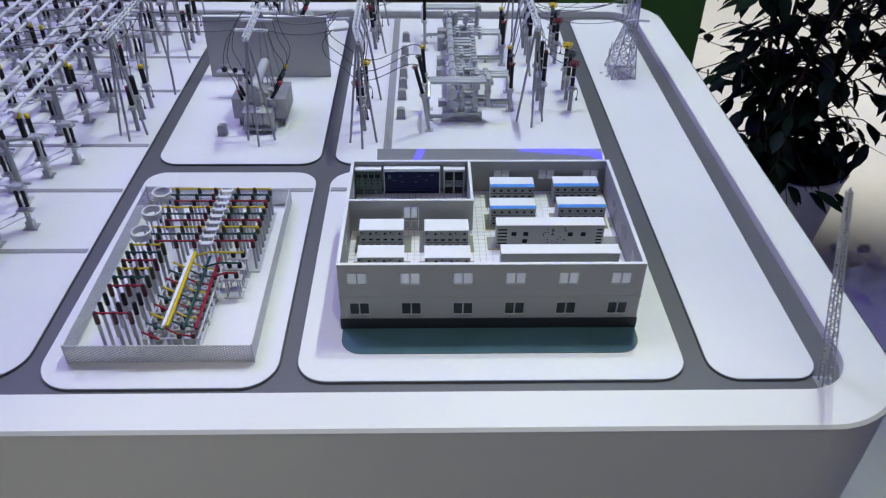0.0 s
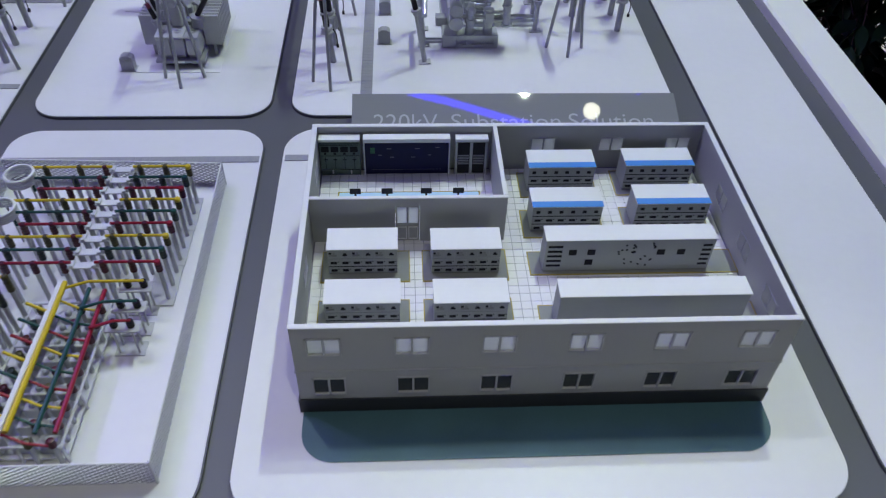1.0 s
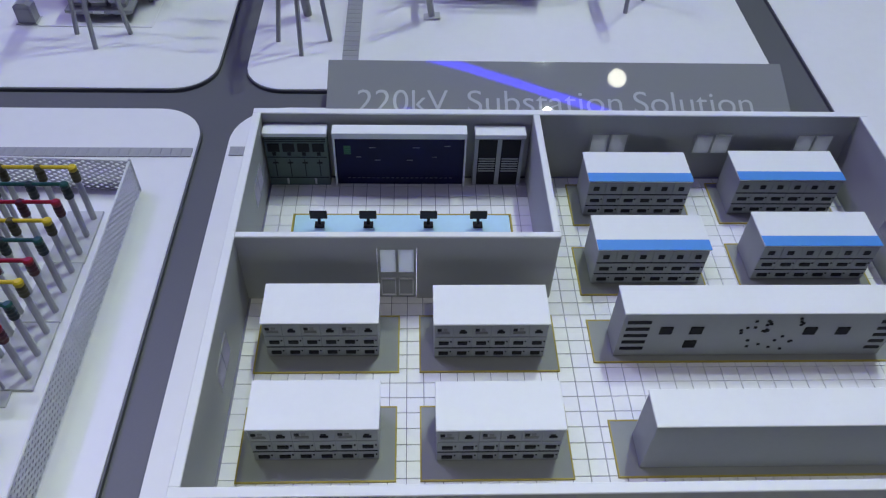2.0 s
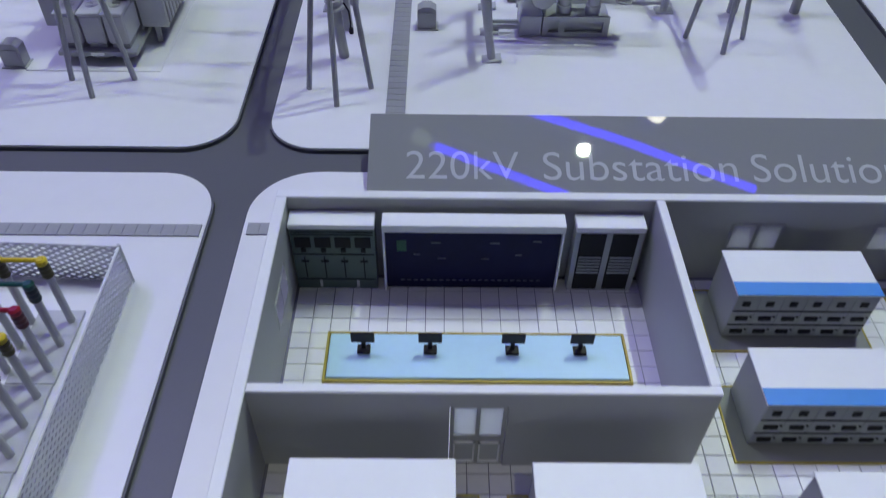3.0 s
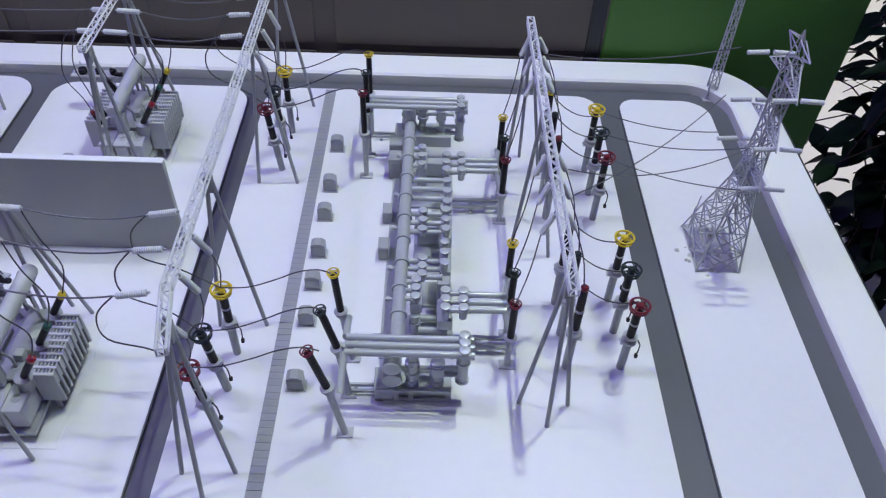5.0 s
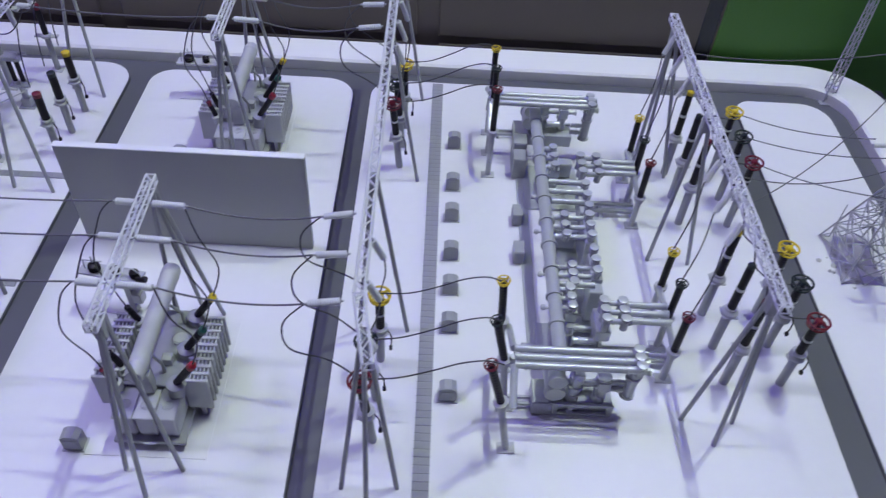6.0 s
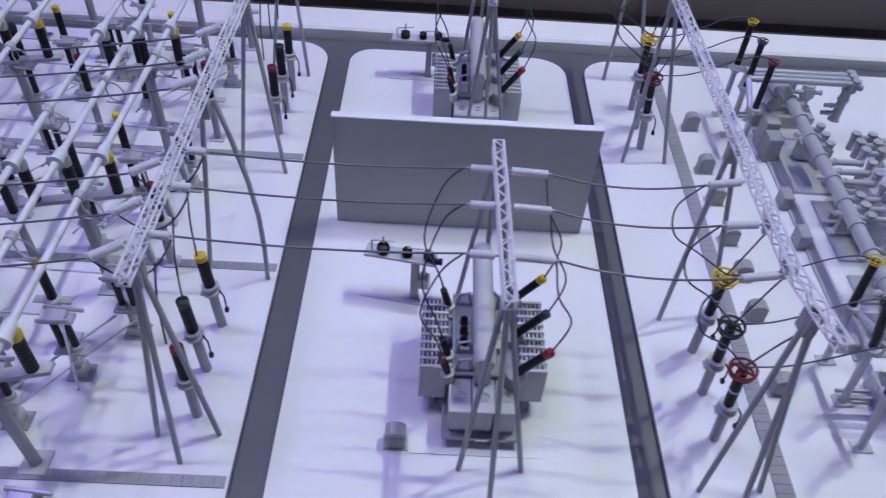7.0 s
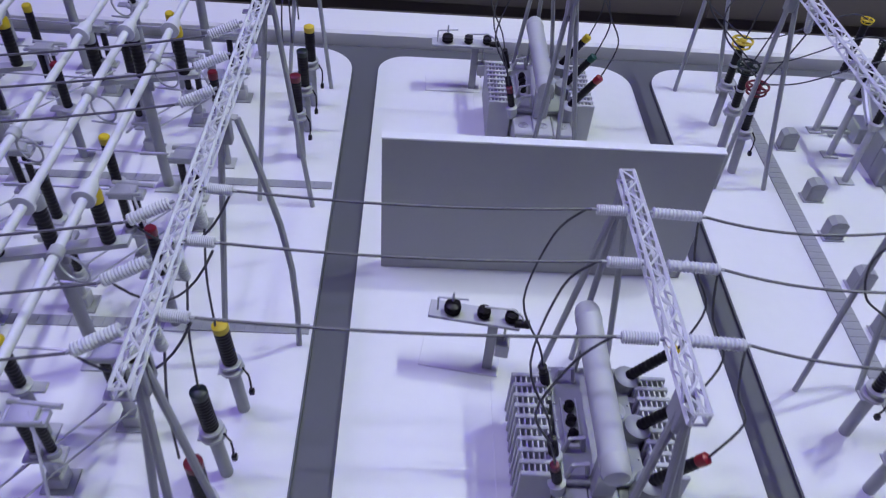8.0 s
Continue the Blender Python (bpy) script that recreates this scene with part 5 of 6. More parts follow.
# ---- transformers ----
def transformer(y0):
    t = thing("transformer", 0, 0, 0, "grey power transformer with twin radiator banks and a conservator drum", "transformer", "power transformers")
    t.matrix_basis = place(-0.311, y0)
    part("foundation", Form().box(-0.088, -0.118, 0, 0.078, 0.120, 0.0012), PAD, t)
    tank = part("tank", Form().box(-0.034, -0.050, 0.006, 0.036, 0.076, 0.072, 0.003), STEEL, t)
    for i in range(6):
        part("rib", Form().box(-0.037, -0.042 + i * 0.0215, 0.010, 0.039, -0.038 + i * 0.0215, 0.068, 0.0008), STEEL, tank)
    part("tank_cover", Form().box(-0.038, -0.052, 0.072, 0.040, 0.080, 0.077, 0.001), STEEL, tank)
    for i in range(7):
        for x in (-0.0365, 0.0370):
            part("bolt", Form().lathe([(0.0013, 0.077), (0.0013, 0.0785), (0.0008, 0.0790)], (x, -0.046 + i * 0.020, 0), seg=6), PALE, tank)
    part("skid", Form().box(-0.044, -0.080, 0.001, -0.032, 0.100, 0.008).box(0.026, -0.080, 0.001, 0.040, 0.100, 0.008), STEEL, t)
    con = Form().lathe([(0.001, -0.002), (0.0112, 0.0), (0.0130, 0.004), (0.0130, 0.016), (0.0136, 0.017), (0.0136, 0.020), (0.0130, 0.021), (0.0130, 0.172), (0.0136, 0.173), (0.0136, 0.176), (0.0130, 0.177), (0.0130, 0.186), (0.0112, 0.191), (0.001, 0.193)], (-0.003, -0.076, 0.128), (0, 1, 0.012), 24)
    part("conservator", con, PALE, t, "pale grey conservator drum")
    for y in (-0.052, 0.074):
        part("drum_bracket", Form().box(-0.012, y, 0.077, -0.009, y + 0.007, 0.118).box(0.003, y, 0.077, 0.006, y + 0.007, 0.118).box(-0.012, y, 0.108, 0.006, y + 0.007, 0.113), STEEL, t)
    # three cable boxes at the front, on a common ledge
    for i in range(3):
        x = -0.0405 + i * 0.0284
        box = part("cable_box", Form().box(x, -0.098, 0.026, x + 0.0258, -0.050, 0.064, 0.002).box(x - 0.0008, -0.100, 0.064, x + 0.0266, -0.050, 0.0685, 0.0012), PALE, t)
        part("box_foot", Form().box(x + 0.002, -0.096, 0.006, x + 0.024, -0.054, 0.026, 0.001), STEEL, box)
        rg = Form()
        for r in (0.0022, 0.0046, 0.0070):
            rg.torus((x + 0.0129, -0.078, 0.0687), (0, 0, 1), r, 0.0006, 16, 4)
        part("cover_ring", rg, STEEL, box)
    part("ledge", Form().box(-0.047, -0.106, 0.014, 0.050, -0.050, 0.020, 0.001), STEEL, t)
    part("name_plate", Form().box(-0.006, -0.1075, 0.0155, 0.010, -0.106, 0.0190), WHITE, t, "small blank white plate")
    part("drum_stand", Form().box(-0.012, -0.062, 0.0705, 0.008, -0.050, 0.112, 0.001), PALE, t)
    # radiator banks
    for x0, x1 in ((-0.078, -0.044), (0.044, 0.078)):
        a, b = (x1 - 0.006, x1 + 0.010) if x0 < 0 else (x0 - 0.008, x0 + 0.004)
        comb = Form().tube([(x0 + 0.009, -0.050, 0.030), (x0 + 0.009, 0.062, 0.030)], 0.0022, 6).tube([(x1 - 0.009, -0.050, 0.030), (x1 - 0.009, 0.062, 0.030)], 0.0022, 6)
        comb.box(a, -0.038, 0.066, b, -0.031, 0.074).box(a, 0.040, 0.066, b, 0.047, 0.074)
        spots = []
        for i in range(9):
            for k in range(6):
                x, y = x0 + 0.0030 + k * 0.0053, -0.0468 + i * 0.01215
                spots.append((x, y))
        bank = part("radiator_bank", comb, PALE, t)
        bar_me = mesh_of("spacer", Form().box(0, -0.0002, 0.060, 0.0016, 0.0076, 0.0865), PALE)
        for x, y in spots:
            sb = new("spacer", bar_me)
            sb.parent = bank
            sb.location = Vector((x, y, 0)) * S
        # Dark block added inside the bank to paint shade between the fins.
        part("fin_gap_shade", Form().box(x0 + 0.003, -0.049, 0.026, x1 - 0.003, 0.060, 0.074), BASE, bank)
        fin_me = mesh_of("fin", Form().box(0, 0, 0.024, x1 - x0, 0.0048, 0.0885, 0.0010), PALE)
        for i in range(10):
            fin = new("fin", fin_me)
            fin.parent = bank
            fin.location = Vector((x0, -0.0515 + i * 0.01215, 0)) * S
        for y in (-0.049, 0.058):
            part("prop", Form().box((x0 + x1) / 2 - 0.003, y, 0.001, (x0 + x1) / 2 + 0.003, y + 0.004, 0.026), STEEL, bank)
    # high-voltage bushings, leaning outward to the east
    for k in range(3):
        y = -0.058 + 0.058 * k + 0.002
        tur = part("turret", Form().lathe([(0.0120, 0.066), (0.0115, 0.086), (0.0135, 0.087), (0.0135, 0.091), (0.0085, 0.094)], (0.026, y, 0), (0.14, 0, 1), 16), STEEL, t)
        ax = Vector((0.52, -0.12, 0.85)).normalized()
        part("bushing", Form().lathe(sheds(0.0, 0.052, 0.0056, 10), (0.040, y, 0.092), ax, 12), INSU, tur, "black ribbed bushing")
        part("cap", Form().lathe([(0.005, 0.052), (0.0058, 0.054), (0.0058, 0.062), (0.003, 0.064)], (0.040, y, 0.092), ax, 12), (RED, DGREEN, YELLOW)[k], tur, f"{PNAME[k]} cap")
    # medium-voltage bushings on the west
    for k, y in enumerate((-0.054, -0.027, 0.052)):
        tur = part("turret", Form().lathe([(0.0070, 0.068), (0.0070, 0.080), (0.0086, 0.081), (0.0086, 0.084), (0.005, 0.086)], (-0.028, y, 0), (-0.2, 0, 1), 12), PALE, t)
        ax = Vector((-0.25, -0.1, 1)).normalized()
        part("bushing", Form().lathe(sheds(0.0, 0.024, 0.0050, 6), (-0.0445, y, 0.085), ax, 10), INSU, tur, "black ribbed bushing")
        part("cap", Form().lathe([(0.0040, 0.024), (0.0044, 0.026), (0.0044, 0.033), (0.002, 0.034)], (-0.0445, y, 0.085), ax, 10), RINGRED if k == 0 else INSU, tur)
        part("lead_pipe", Form().tube([(-0.034, y + 0.008, 0.077), (-0.030, y + 0.010, 0.094), (-0.018, y + 0.010, 0.098), (-0.014, y + 0.010, 0.077)], 0.0024, 8), PALE, t)
    tray = part("terminal_tray", Form().box(-0.032, -0.016, 0.077, -0.016, 0.036, 0.0795, 0.0008).box(-0.032, -0.016, 0.0795, -0.0305, 0.036, 0.084).box(-0.0175, -0.016, 0.0795, -0.016, 0.036, 0.084), PALE, t)
    for k in range(3):
        part("stud", Form().lathe([(0.0045, 0.0795), (0.0052, 0.083), (0.0045, 0.086), (0.0052, 0.089), (0.002, 0.093)], (-0.024, -0.006 + 0.016 * k, 0), seg=10), INSU, tray)
    for way in ([(0.020, 0.056, 0.077), (0.020, 0.056, 0.100), (0.006, 0.056, 0.116)], [(0.014, -0.030, 0.077), (0.014, -0.030, 0.096), (0.004, -0.030, 0.114)],
                [(0.030, -0.060, 0.030), (0.038, -0.068, 0.040), (0.040, -0.068, 0.060), (0.036, -0.060, 0.074)]):
        part("pipe", Form().tube(way, 0.0022, 8), STEEL, t)
    part("relay_box", Form().box(0.008, -0.020, 0.077, 0.022, -0.006, 0.090, 0.001), PALE, t)
    part("manhole", Form().lathe([(0.011, 0.077), (0.011, 0.080), (0.009, 0.0805), (0.009, 0.082), (0.004, 0.0825)], (0.022, 0.026, 0), seg=18), PALE, t)
    return t


TY = (0.920, 1.520)
first = transformer(TY[0])
copy_thing(first, place(-0.311, TY[1]))
for y0 in TY:
    d = y0 - TY[0]
    for k in range(3):
        y = y0 - 0.056 + 0.058 * k
        top = Vector((-0.271, y, 0.092)) + Vector((0.52, -0.12, 0.85)).normalized() * 0.063
        ys = (0.859, 0.934, 0.996)[k] + d
        a = Vector((-0.256, ys - 0.002, 0.293))
        line([a, a + Vector((0.010, -0.004, -0.05)), top.lerp(a, 0.35) + Vector((0.020, 0, 0)), top], "transformer leads", label="dark lead from the gantry to a transformer bushing", marks=False)
        b = Vector((-0.351, ys + 0.002, 0.293))
        m = Vector((-0.355, y0 + (-0.054, -0.027, 0.052)[k], 0.085)) + Vector((-0.25, -0.1, 1)).normalized() * 0.033
        line([b, b + Vector((-0.022, 0, -0.03)), b.lerp(m, 0.55) + Vector((-0.034, 0, 0)), m + Vector((-0.008, 0, 0.03)), m], "transformer leads", label="dark lead from the gantry to a transformer bushing", marks=False)

# neutral point stand beside each transformer
for y0 in TY:
    n = thing("neutral_stand", 0, 0, 0, "grey post with a flat arm carrying three small black insulators", "stand", "neutral stands")
    n.matrix_basis = place(-0.402, y0 + (0.136 if y0 == TY[0] else 0.122), 0, -9 if y0 == TY[0] else 0)
    part("base_plate", Form().box(-0.078, -0.014, 0, 0.014, 0.026, 0.0022, 0.0006), PAD, n)
    part("post", Form().box(-0.0055, -0.0055, 0.002, 0.0055, 0.0055, 0.080, 0.0006), STEEL, n)
    arm = part("arm", Form().box(-0.071, -0.010, 0.080, 0.028, 0.014, 0.0845, 0.0006), PALE, n)
    for x, s in ((-0.046, 1.40), (-0.012, 1.12), (0.018, 1.12)):
        part("insulator", Form().lathe([(r * s, z) for r, z in ((0.004, 0.0845), (0.0065, 0.087), (0.005, 0.0895), (0.0068, 0.092), (0.005, 0.0945), (0.0062, 0.0965), (0.003, 0.099))], (x, 0, 0), seg=12), INSU, arm, "small black insulator")
    part("bar", Form().tube([(-0.046, 0, 0.102), (-0.046, 0, 0.114)], 0.0014, 6).tube([(-0.062, 0, 0.104), (-0.030, 0, 0.107)], 0.0012, 6).tube([(-0.062, 0, 0.0845), (-0.062, 0, 0.104)], 0.0012, 6)
         .tube([(-0.012, 0, 0.100), (0.018, 0, 0.102), (0.028, -0.002, 0.097), (0.033, -0.004, 0.088)], 0.0012, 6), PALE, arm)
    part("arrester", Form().lathe(sheds(0.0, 0.016, 0.0052, 4), (0.022, -0.004, 0.086), (0.9, 0, 0.08), 10), INSU, arm)
    part("drive_box", Form().box(0.006, -0.009, 0.030, 0.021, 0.007, 0.050, 0.0010).tube([(0.0135, 0, 0.050), (0.0135, 0, 0.080)], 0.0015, 6).tube([(0.0135, 0, 0.022), (0.0135, 0, 0.030)], 0.0014, 6), PALE, n)


# ---- open-air yard with tubular busbars ----
random.seed(21)
GROUPS = (0.0, -0.204, -0.420)
PHX = (-0.787, -0.835, -0.883)
NODES = (0.470, 0.765, 1.044, 1.350, 1.640)
BZ = 0.246
for gx in GROUPS:
    for x in PHX:
        b = thing("busbar", 0, 0, 0, "long white tubular busbar with thick joint sleeves", "busbar", "tubular busbars")
        b.matrix_basis = place(x + gx, 0.16, BZ)
        part("tube", Form().tube([(0, 0, 0), (0, 1.58, 0)], 0.0043, 12), LATT, b)
        for k, y in enumerate(NODES):
            o = Vector((0, y - 0.16 + (x + 0.787) * 0.25, 0))
            part("sleeve", Form().lathe([(0.0046, -0.020), (0.0074, -0.012), (0.0080, 0.004), (0.0104, 0.005), (0.0104, 0.009), (0.0046, 0.010)], o, (0, -1, 0), 14), LATT, b, "white joint sleeve")


def bus_support(x, y):
    """Pole and cross arm with three thick black insulators up to the bars."""
    t = thing("bus_support", 0, 0, 0, "grey pole with cross arm and three thick black insulators", "bus support", "bus supports")
    t.matrix_basis = place(x, y)
    part("pole", Form().tube([(0, 0.002, 0), (0, -0.002, 0.171)], 0.0070, 12), STEEL, t)
    part("gusset", Form().box(-0.012, -0.005, 0.158, 0.012, 0.001, 0.171, 0.001), STEEL, t)
    part("cross_arm", Form().add([(a * 0.066, a * 0.016 + b, z) for z in (0.171, 0.177) for a, b in ((-1, -0.007), (1, -0.007), (1, 0.007), (-1, 0.007))],
                                 [(0, 1, 2, 3), (4, 7, 6, 5), (0, 4, 5, 1), (1, 5, 6, 2), (2, 6, 7, 3), (3, 7, 4, 0)]), PALE, t)
    part("foot_plate", Form().box(-0.016, -0.014, 0, 0.016, 0.018, 0.003), PALE, t)
    for k, dx in enumerate((-0.048, 0.0, 0.048)):
        part("insulator", Form().lathe(sheds(0.177, 0.228, 0.0072, 10), (dx, dx * 0.25, 0), seg=12), INSU, t, "thick black insulator")
        part("cap", Form().lathe([(0.0072, 0.2275), (0.0076, 0.229), (0.0076, 0.237), (0.006, 0.241)], (dx, dx * 0.25, 0), seg=12), (STEEL, STEEL, YELLOW)[k], t)
    return t


sup = bus_support(PHX[1], NODES[2])
for gx in GROUPS:
    for y in NODES:
        if (gx, y) != (0.0, NODES[2]):
            copy_thing(sup, place(PHX[1] + gx, y))


def disconnector():
    """Short pole, drive box, twin slim insulators and a jaw head."""
    t = thing("disconnector", 0, 0, 0, "grey pole with twin slim black insulators under a jaw head", "disconnector", "disconnectors")
    part("foot_plate", Form().box(-0.016, -0.014, 0, 0.016, 0.014, 0.0025, 0.0005), STEEL, t)
    part("pole", Form().tube([(0, 0, 0.0025), (0, 0, 0.048)], 0.0062, 12).box(-0.009, -0.009, 0.002, 0.009, 0.009, 0.020, 0.001), PALE, t)
    part("bearing", Form().box(-0.019, -0.009, 0.048, 0.019, 0.009, 0.053, 0.001).lathe([(0.007, 0.053), (0.007, 0.060)], (-0.008, 0, 0)).lathe([(0.007, 0.053), (0.007, 0.060)], (0.008, 0, 0))
         .tube([(-0.018, -0.010, 0.046), (-0.026, -0.016, 0.040)], 0.0018, 6), PALE, t)
    part("insulator", Form().lathe(sheds(0.060, 0.108, 0.0048, 10), (-0.0078, 0, 0), seg=10), INSU, t, "slim black insulator")
    part("insulator", Form().lathe(sheds(0.060, 0.108, 0.0048, 10), (0.0078, 0, 0), seg=10), INSU, t, "slim black insulator")
    part("jaw_head", Form().box(-0.020, -0.008, 0.108, 0.020, 0.008, 0.114, 0.0008).box(-0.014, -0.010, 0.114, 0.012, 0.010, 0.119, 0.001)
         .tube([(-0.018, 0.012, 0.118), (0.030, 0.008, 0.118)], 0.0028, 8).tube([(-0.018, -0.013, 0.121), (0.020, -0.011, 0.121)], 0.0022, 8), SILVER, t)
    return t


def single_post(phase):
    t = thing("post_insulator", 0, 0, 0, f"black post insulator with {PNAME[phase]} cap on a pole", "insulator", "post insulators")
    part("foot_plate", Form().box(-0.012, -0.012, 0, 0.012, 0.012, 0.0025), PALE, t)
    part("pole", Form().tube([(0, 0, 0.0025), (0, 0, 0.080)], 0.0060, 12), STEEL, t)
    part("flange", Form().lathe([(0.006, 0.078), (0.011, 0.080), (0.011, 0.085), (0.008, 0.087)]).box(-0.024, -0.006, 0.080, 0.024, 0.006, 0.0835, 0.0006), PALE, t)
    part("insulator", Form().lathe(sheds(0.087, 0.143, 0.0064, 11), seg=12), INSU, t, "black ribbed insulator")
    part("cap", Form().lathe([(0.0062, 0.143), (0.0066, 0.145), (0.0066, 0.152), (0.005, 0.154)]), PHASE[phase], t)
    return t


def hoop(x, y):
    h = thing("hanging_hoop", 0, 0, 0, "thin silver wire hoop hung under a busbar", "connector", "wire hoops")
    h.matrix_basis = place(x, y, BZ)
    part("hoop_wire", Form().torus((0.010, 0, -0.018), (0.35, 1, 0), 0.015, 0.0012, 20, 5).tube([(-0.006, 0, -0.034), (0.026, -0.004, -0.034)], 0.0013, 6).tube([(0, 0, -0.003), (0.004, 0, -0.006)], 0.0018, 6), SILVER, h)
    part("clamp", Form().lathe([(0.0056, -0.006), (0.0066, -0.005), (0.0066, 0.005), (0.0056, 0.006)], (0, 0, 0), (0, 1, 0), 12), PALE, h)


BAYS = (0.358, 0.663, 0.968, 1.273, 1.578)
STEP = ((0.0, 0.0), (-0.051, -0.071), (-0.103, -0.146))
dis, posts = None, {}
for gx in GROUPS:
    for y0 in BAYS:
        for k, (sx, sy) in enumerate(STEP):
            m = place(-0.775 + sx + gx, y0 + sy)
            if dis is None:
                dis = disconnector()
                dis.matrix_basis = m
            else:
                copy_thing(dis, m)
            hoop(PHX[k] + gx, y0 + sy)
        for k, (px, py) in enumerate(((-0.765, 0.134), (-0.906, -0.088), (-0.859, -0.018))):
            if k == 0 and y0 < 0.7:
                continue
            m = place(px + gx, y0 + py)
            if k not in posts:
                posts[k] = single_post(k)
                posts[k].matrix_basis = m
            else:
                copy_thing(posts[k], m)
        # pull rods between the drive heads of a bay
        for k, (sx, sy) in enumerate(STEP):
            a = Vector((-0.775 + sx + gx - 0.02, y0 + sy, 0.117))
            line([a, a + Vector((-0.150 if gx == GROUPS[-1] else -0.165, 0.004, 0.0))], "pull rods", 0.0014, SILVER, "thin silver pull rod between disconnectors", marks=False)
        for k in (0, 1):
            for dx in (-0.016, 0.016):
                a, b = (Vector((-0.775 + STEP[i][0] + gx + dx, y0 + STEP[i][1] - 0.010, 0.046)) for i in (k, k + 1))
                line([a, b], "linkage rods", 0.0012, SILVER, "thin silver linkage rod between disconnector drives", marks=False)
        line([(-0.765 + gx, y0 + 0.134, 0.112), (-0.822 + gx, y0 + 0.236, 0.118)], "pull rods", 0.0016, SILVER, "thin silver pull rod between disconnectors", marks=False)
# strings and slack wires west of the gantry
for bay, d in enumerate((0.0, 0.300, 0.600)):
    for k, y in enumerate((0.844, 0.909, 0.976)):
        y += d
        string((-0.688, y + 0.012, 0.291), (-0.726, y - 0.004, 0.280), "strain insulators", 0.0056, marks=False)
        line(curve_between((-0.726, y - 0.004, 0.280), (-1.72, y - 0.05, 0.285), 0.045, 16), "overhead wires", 0.0013, CABLE, "grey stranded overhead wire", marks=False)
for d in (0.0, 0.600):
    for k, y in enumerate((0.862, 0.934, 0.998)):
        y += d
        line(curve_between((-0.726, y - 0.020, 0.280), (-0.646, y, 0.290), 0.042), "jumper wires", label="dark jumper wire looped under the gantry", marks=False)
        py = (0.845, 0.914, 0.985)[k] + d
        string((-0.680, y + 0.010, 0.290), (-0.676, y + 0.012, 0.242), "strain insulators", marks=False)
        line([(-0.676, y + 0.012, 0.242), (-0.678, (y + py) / 2 + 0.004, 0.195), (-0.676, py, 0.140)], "jumper wires", label="dark jumper wire down to an arrester", marks=False)


# ---- fenced reactive-power yard ----
FX0, FX1, FY0, FY1, FH = -0.522, -0.164, -0.098, 0.451, 0.046
fence = thing("mesh_fence", 0, 0, 0, "low silver fence of expanded metal mesh round the yard", "fence")
fence.matrix_basis = place(FX0, FY0)
solid("ground_sheet", Form().box(FX0 + 0.004, FY0 + 0.004, 0.0003, FX1 - 0.004, FY1 - 0.004, 0.0018), PAD, "white ground sheet inside the fence", "ground", kind="structure")


def mesh_panel(a, b):
    a, b = Vector(a), Vector(b)
    d = (b - a).normalized()
    nrm = Vector((-d.y, d.x))
    L = (b - a).length
    f = Form()
    p, w, th = 0.0108, 0.0011, 0.0006

    def strip(s0, z0, s1, z1):
        u = Vector((s1 - s0, z1 - z0)).normalized()
        q = Vector((-u.y, u.x)) * w
        c = [(s0 + q.x, z0 + q.y), (s0 - q.x, z0 - q.y), (s1 - q.x, z1 - q.y), (s1 + q.x, z1 + q.y)]
        vs = [(a.x + d.x * s + nrm.x * t, a.y + d.y * s + nrm.y * t, z) for t in (-th, th) for s, z in c]
        f.add(vs, [(0, 1, 2, 3), (4, 7, 6, 5), (0, 4, 5, 1), (1, 5, 6, 2), (2, 6, 7, 3), (3, 7, 4, 0)])
    rise = 0.55
    run_len = FH / rise
    k = -int(run_len / p) - 1
    while k * p < L:
        for sgn in (1, -1):
            s0, s1 = k * p, k * p + run_len
            za, zb = (0.0, FH) if sgn > 0 else (FH, 0.0)
            c0, c1 = max(s0, 0.0), min(s1, L)
            if c1 - c0 > 0.002:
                g = lambda s: za + (zb - za) * (s - s0) / run_len
                strip(c0, g(c0), c1, g(c1))
        k += 1
    o = part("mesh_panel", f, MESH, fence, "expanded metal mesh")
    r = Form().tube([(a.x, a.y, FH), (b.x, b.y, FH)], 0.0013, 6).tube([(a.x, a.y, 0.0012), (b.x, b.y, 0.0012)], 0.0012, 6)
    part("rail", r, WHITE, fence, "white top rail")
    return o


W, D = FX1 - FX0, FY1 - FY0
mesh_panel((0, 0), (W, 0))
mesh_panel((W, 0), (W - 0.004, D))
mesh_panel((W - 0.004, D), (-0.004, D + 0.015))
mesh_panel((-0.004, D + 0.015), (0, 0))
for x, y in ((0, 0), (W, 0), (W - 0.004, D), (-0.004, D + 0.015)):
    part("post", Form().tube([(x, y, 0), (x, y, FH + 0.002)], 0.0018, 6), SILVER, fence)


def bushing_post(x, y, h, material, skin):
    """Short grey pole with a stubby insulator and coloured cap."""
    t = thing("bar_post", x, y, 0.0018, "short grey pole with dark insulator holding a coloured bar", "insulator post", "bar posts")
    part("pole", Form().tube([(0, 0, 0), (0, 0, h * 0.77)], 0.0034, 10), PALE, t)
    part("insulator", Form().lathe(sheds(h * 0.77, h * 0.95, 0.0050, 3), seg=10), skin, t)
    part("cap", Form().lathe([(0.0042, h * 0.95), (0.0047, h * 0.97), (0.0047, h * 1.01), (0.003, h * 1.03)], seg=10), material, t)
    return t


SKIN = {"yellow paint": OLIVE, "dark green paint": SEAGREEN, "red paint": DARKRED, "black insulator": INSU}
proto = {}


def put_post(x, y, h, material, bright=False):
    """A post whose insulator takes a dark shade of its bar's colour."""
    skin = SKIN[material.name]
    key = (h, material.name, bright)
    if key not in proto:
        proto[key] = bushing_post(x, y, h, material if bright else skin, skin)
    else:
        copy_thing(proto[key], stand(x, y, 0.0018))


